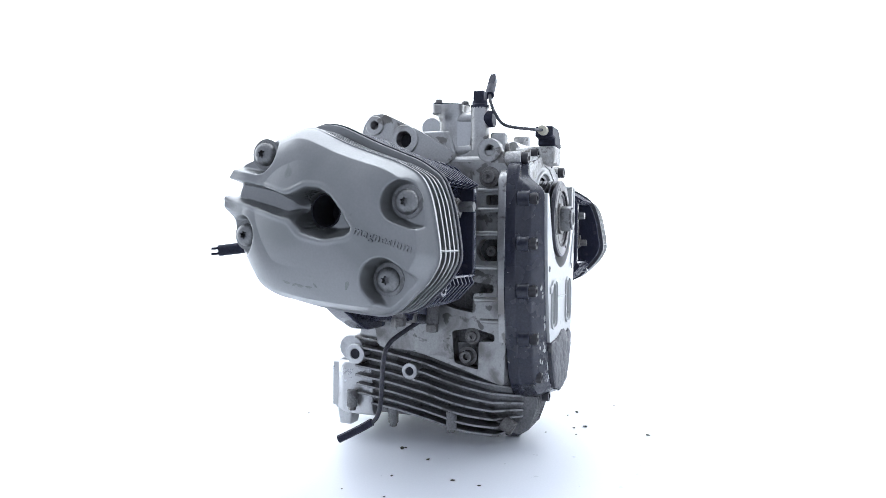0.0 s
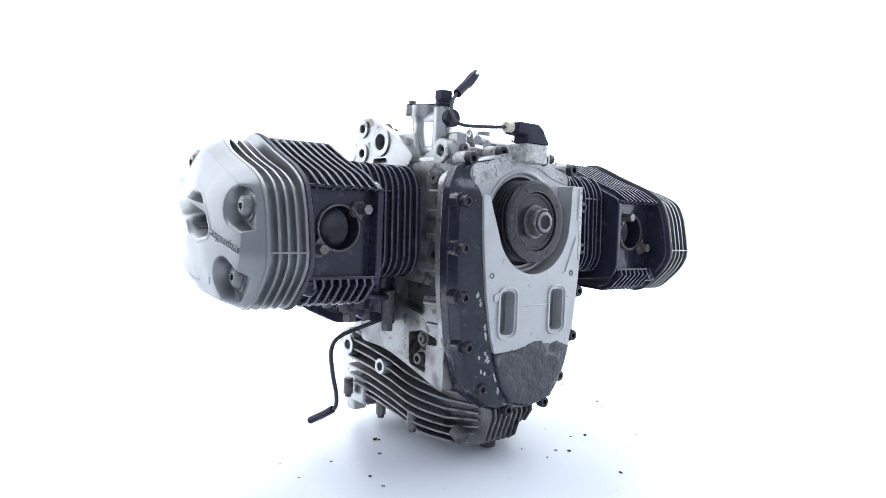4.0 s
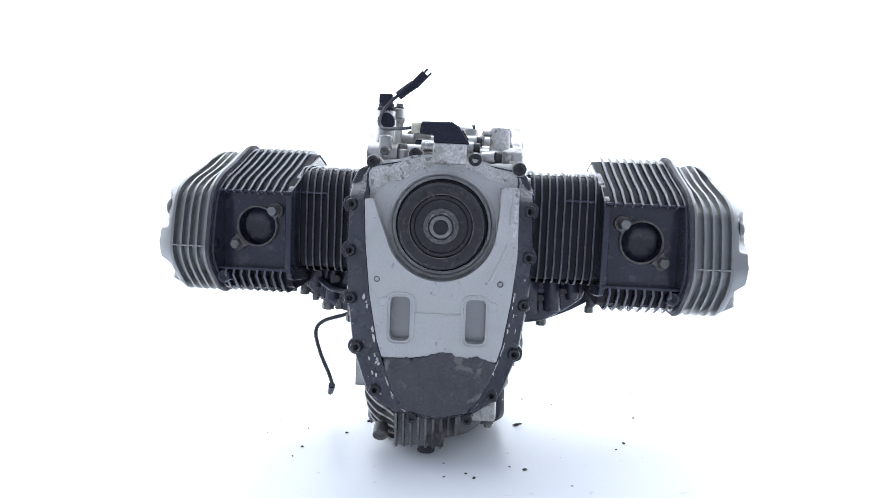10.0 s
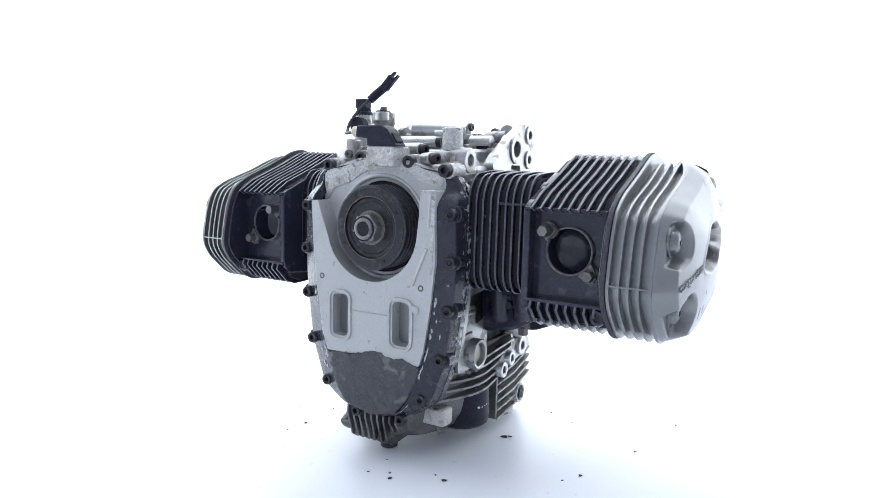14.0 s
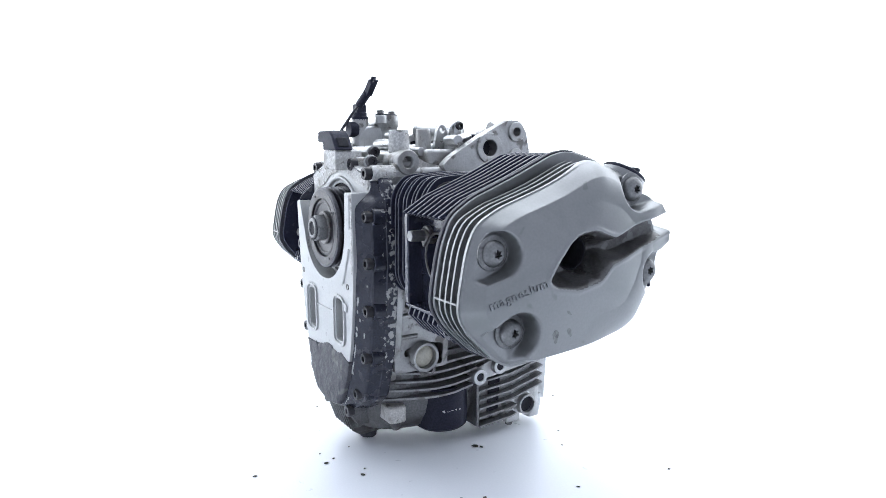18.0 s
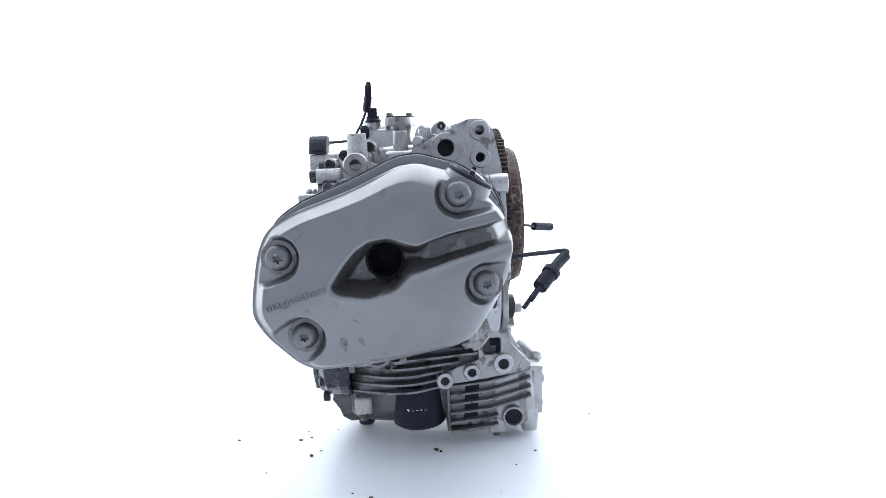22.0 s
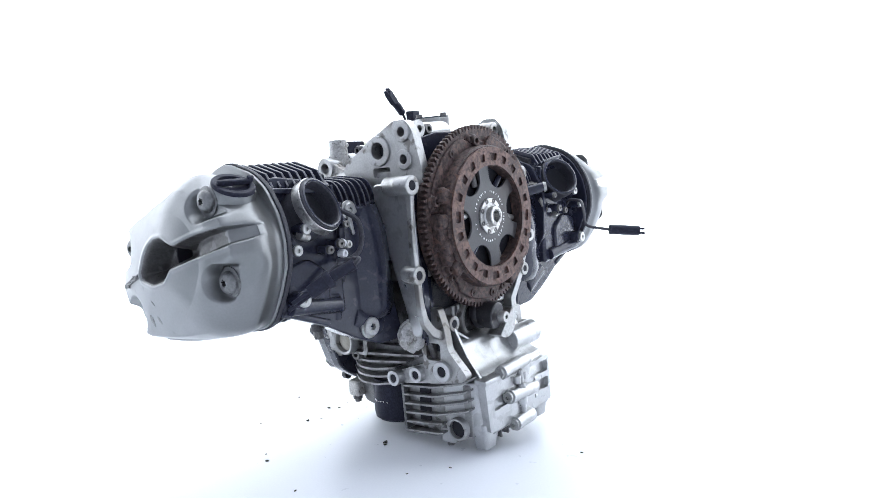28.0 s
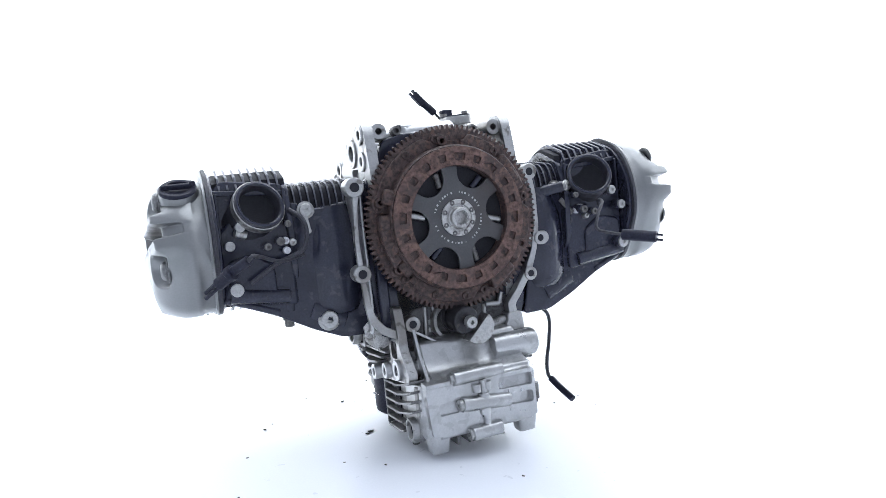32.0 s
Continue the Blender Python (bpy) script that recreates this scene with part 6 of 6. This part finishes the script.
wire = part("plug_lead", Shape().cable([(0.213, 0.074, 0.352), (0.199, 0.088, 0.338), (0.196, 0.092, 0.318), (0.203, 0.092, 0.299), (0.218, 0.090, 0.291), (0.240, 0.088, 0.283), (0.275, 0.086, 0.262)], 0.0032), RUBBER, engine, "black lead looped round the intake")
arm = part("bracket", Shape().rod((-0.157, 0.100, 0.337), (-0.188, 0.124, 0.3440), 0.0095, 18, 0.0085), BLACK, engine, "black bracket arm bolted behind the cylinder")
bolt(arm, (-0.1885, 0.1245, 0.3440), (-0.5, 0.85, 0.1), 0.0072, 0.005, STEEL, "torx", 0.0088)
part("strap", Shape().block(Matrix.Translation((-0.189, 0.121, 0.3135)) @ Matrix.Rotation(radians(40), 4, "Y"), 0.0075, 0.003, 0.030), DULL, arm, "", 0.0006)
for x, z in ((-0.2120, 0.3098), (-0.2056, 0.3053), (-0.2200, 0.2958)):
    part("injector_cap", Shape().lathe((x, 0.116, z), (0, 1, 0), [(0.0046, 0), (0.0046, 0.010), (0.0040, 0.0115), (0.0022, 0.0115), (0.0018, 0.009), (0, 0.009)], 14), PRINT if x > -0.215 else STEEL, engine, "pale plastic cap")
bracket = part("zinc_bracket", Shape().prism(rounded([(0.195, 0.350), (0.178, 0.349), (0.177, 0.344), (0.188, 0.342), (0.184, 0.318), (0.188, 0.316), (0.194, 0.335)], 0.002), "y", 0.0665, 0.0685), STEEL, engine, "small zinc plated bracket", 0.0005)
for x, z in ((0.2240, 0.3120), (0.2150, 0.3090), (0.2235, 0.2990)):
    part("injector_cap", Shape().lathe((x, 0.080, z), (0, 1, 0), [(0.0050, 0), (0.0050, 0.008), (0.0043, 0.0095), (0.0024, 0.0095), (0.0020, 0.007), (0, 0.007)], 14), PRINT if x > 0.22 else STEEL, engine, "pale plastic cap")
for x, y, z, r in ((-0.169, 0.030, 0.181, 0.0115), (-0.205, 0.030, 0.202, 0.0085), (-0.222, 0.030, 0.206, 0.0070), (-0.186, 0.020, 0.196, 0.0065), (-0.150, 0.02, 0.184, 0.008), (-0.128, 0.0, 0.170, 0.010), (0.221, 0.020, 0.196, 0.0080), (0.150, 0.010, 0.176, 0.009)):
    part("union", Shape().rod((x, y, z + 0.045), (x + 0.002, y, z), r, 14, r * 0.85), GRIME, engine, "grimy union under the cylinder")
    bolt(engine, (x, y, z), (0, 0, -1), r * 0.85, 0.010, DULL, "hex", name="union_bolt")
hood = part("sensor_hood", rough(Shape().lathe((-0.133, 0.034, 0.186), (0, 0, 1), [(0, 0), (0.016, 0.0), (0.026, 0.010), (0.030, 0.026), (0.028, 0.046), (0, 0.050)], 28)), BLACK, engine, "black rough casting below the cylinder", 0, 60)
part("lump", rough(Shape().rod((-0.166, 0.024, 0.236), (-0.166, 0.026, 0.199), 0.017, 20, 0.013)), BLACK, hood, "", 0.003, 60)
part("lump", rough(Shape().rod((-0.190, 0.030, 0.240), (-0.191, 0.032, 0.214), 0.013, 18, 0.010)), BLACK, hood, "", 0.003, 60)
part("pipe", Shape().cable([(-0.118, 0.000, 0.212), (-0.140, -0.004, 0.206), (-0.163, 0.002, 0.210), (-0.182, 0.014, 0.222)], 0.0052, 10), BLACK, hood)
for x, y, z in ((-0.133, 0.004, 0.212), (-0.152, 0.006, 0.222), (-0.180, 0.014, 0.226), (-0.120, 0.006, 0.196)):
    bolt(hood, (x, y, z), (0, -1, 0), 0.0062, 0.006, BLACK_BOLT, "hex")

BASE = Matrix.Translation((-0.0098, -0.0374, 0.0009)) @ pose(0, 0, 0, 0, 0, 3.3) @ pose(0, 0, 0, 0, 4.17, 0) @ pose(0, 0, 0, 0.9, 0, 0)
TURNING.append((engine, BASE))



# crumbs of dirt and paint on the turntable -----------------------------------------------
crumbs = random.Random(7)
CRUMB = material("dark_dirt", (0.05, 0.042, 0.035), 0.85, spots=(0.12, 0.10, 0.08), spot_amount=0.6, spot_scale=300, grain=0.3)


def crumb(x, y, size, flat=0.45):
    """An uneven crumb that lies on the turntable."""
    bm = bmesh.new()
    bmesh.ops.create_icosphere(bm, subdivisions=2, radius=size)
    seed = Vector((crumbs.uniform(-9, 9), crumbs.uniform(-9, 9), crumbs.uniform(-9, 9)))
    for v in bm.verts:
        v.co *= 0.75 + 0.7 * abs(noise.noise(v.co / size * 1.1 + seed))
        v.co.x *= 1.5
        v.co.z *= flat
    low = min(v.co.z for v in bm.verts)
    for v in bm.verts:
        v.co.z -= low
    me = bpy.data.meshes.new("mesh")
    bm.to_mesh(me)
    bm.free()
    me.materials.append(CRUMB)
    ob = tagged(new("dirt_crumb", me), "small dark dirt crumb on the white board", "dirt crumb", "dirt crumbs round the engine")
    TURNING.append((ob, pose(x, y, 0.0, 0, 0, crumbs.uniform(0, 360))))


for x, y, size in ((0.112, -0.009, 0.0036), (0.118, -0.003, 0.0022), (-0.116, 0.010, 0.0032), (-0.112, 0.006, 0.0018), (-0.141, -0.042, 0.0020), (-0.192, -0.100, 0.0022), (-0.195, -0.136, 0.0016),
                   (-0.205, -0.022, 0.0016), (0.057, -0.207, 0.0024), (0.120, -0.180, 0.0026), (0.050, -0.299, 0.0022), (0.259, -0.085, 0.0022), (0.245, -0.108, 0.0014), (0.175, -0.228, 0.0013),
                   (0.292, 0.025, 0.0016), (0.019, -0.203, 0.0014), (0.015, -0.159, 0.0012), (0.311, 0.154, 0.0016), (0.124, 0.126, 0.0016), (0.172, 0.095, 0.0014), (-0.025, 0.230, 0.0016),
                   (0.101, -0.170, 0.0014), (0.046, -0.193, 0.0018), (-0.262, -0.043, 0.0012), (-0.261, 0.016, 0.0011)):
    crumb(x, y, size)




def motions():
    """The turntable turns at an even pace with all that stands on it."""
    steps = [float(t) for t in range(33)]
    for ob, m in TURNING:
        walk(ob, [(t, pose(0, 0, 0, 0, 0, -(47.988 + 7.06905 * (t - 16.0))) @ m) for t in steps])


motions()
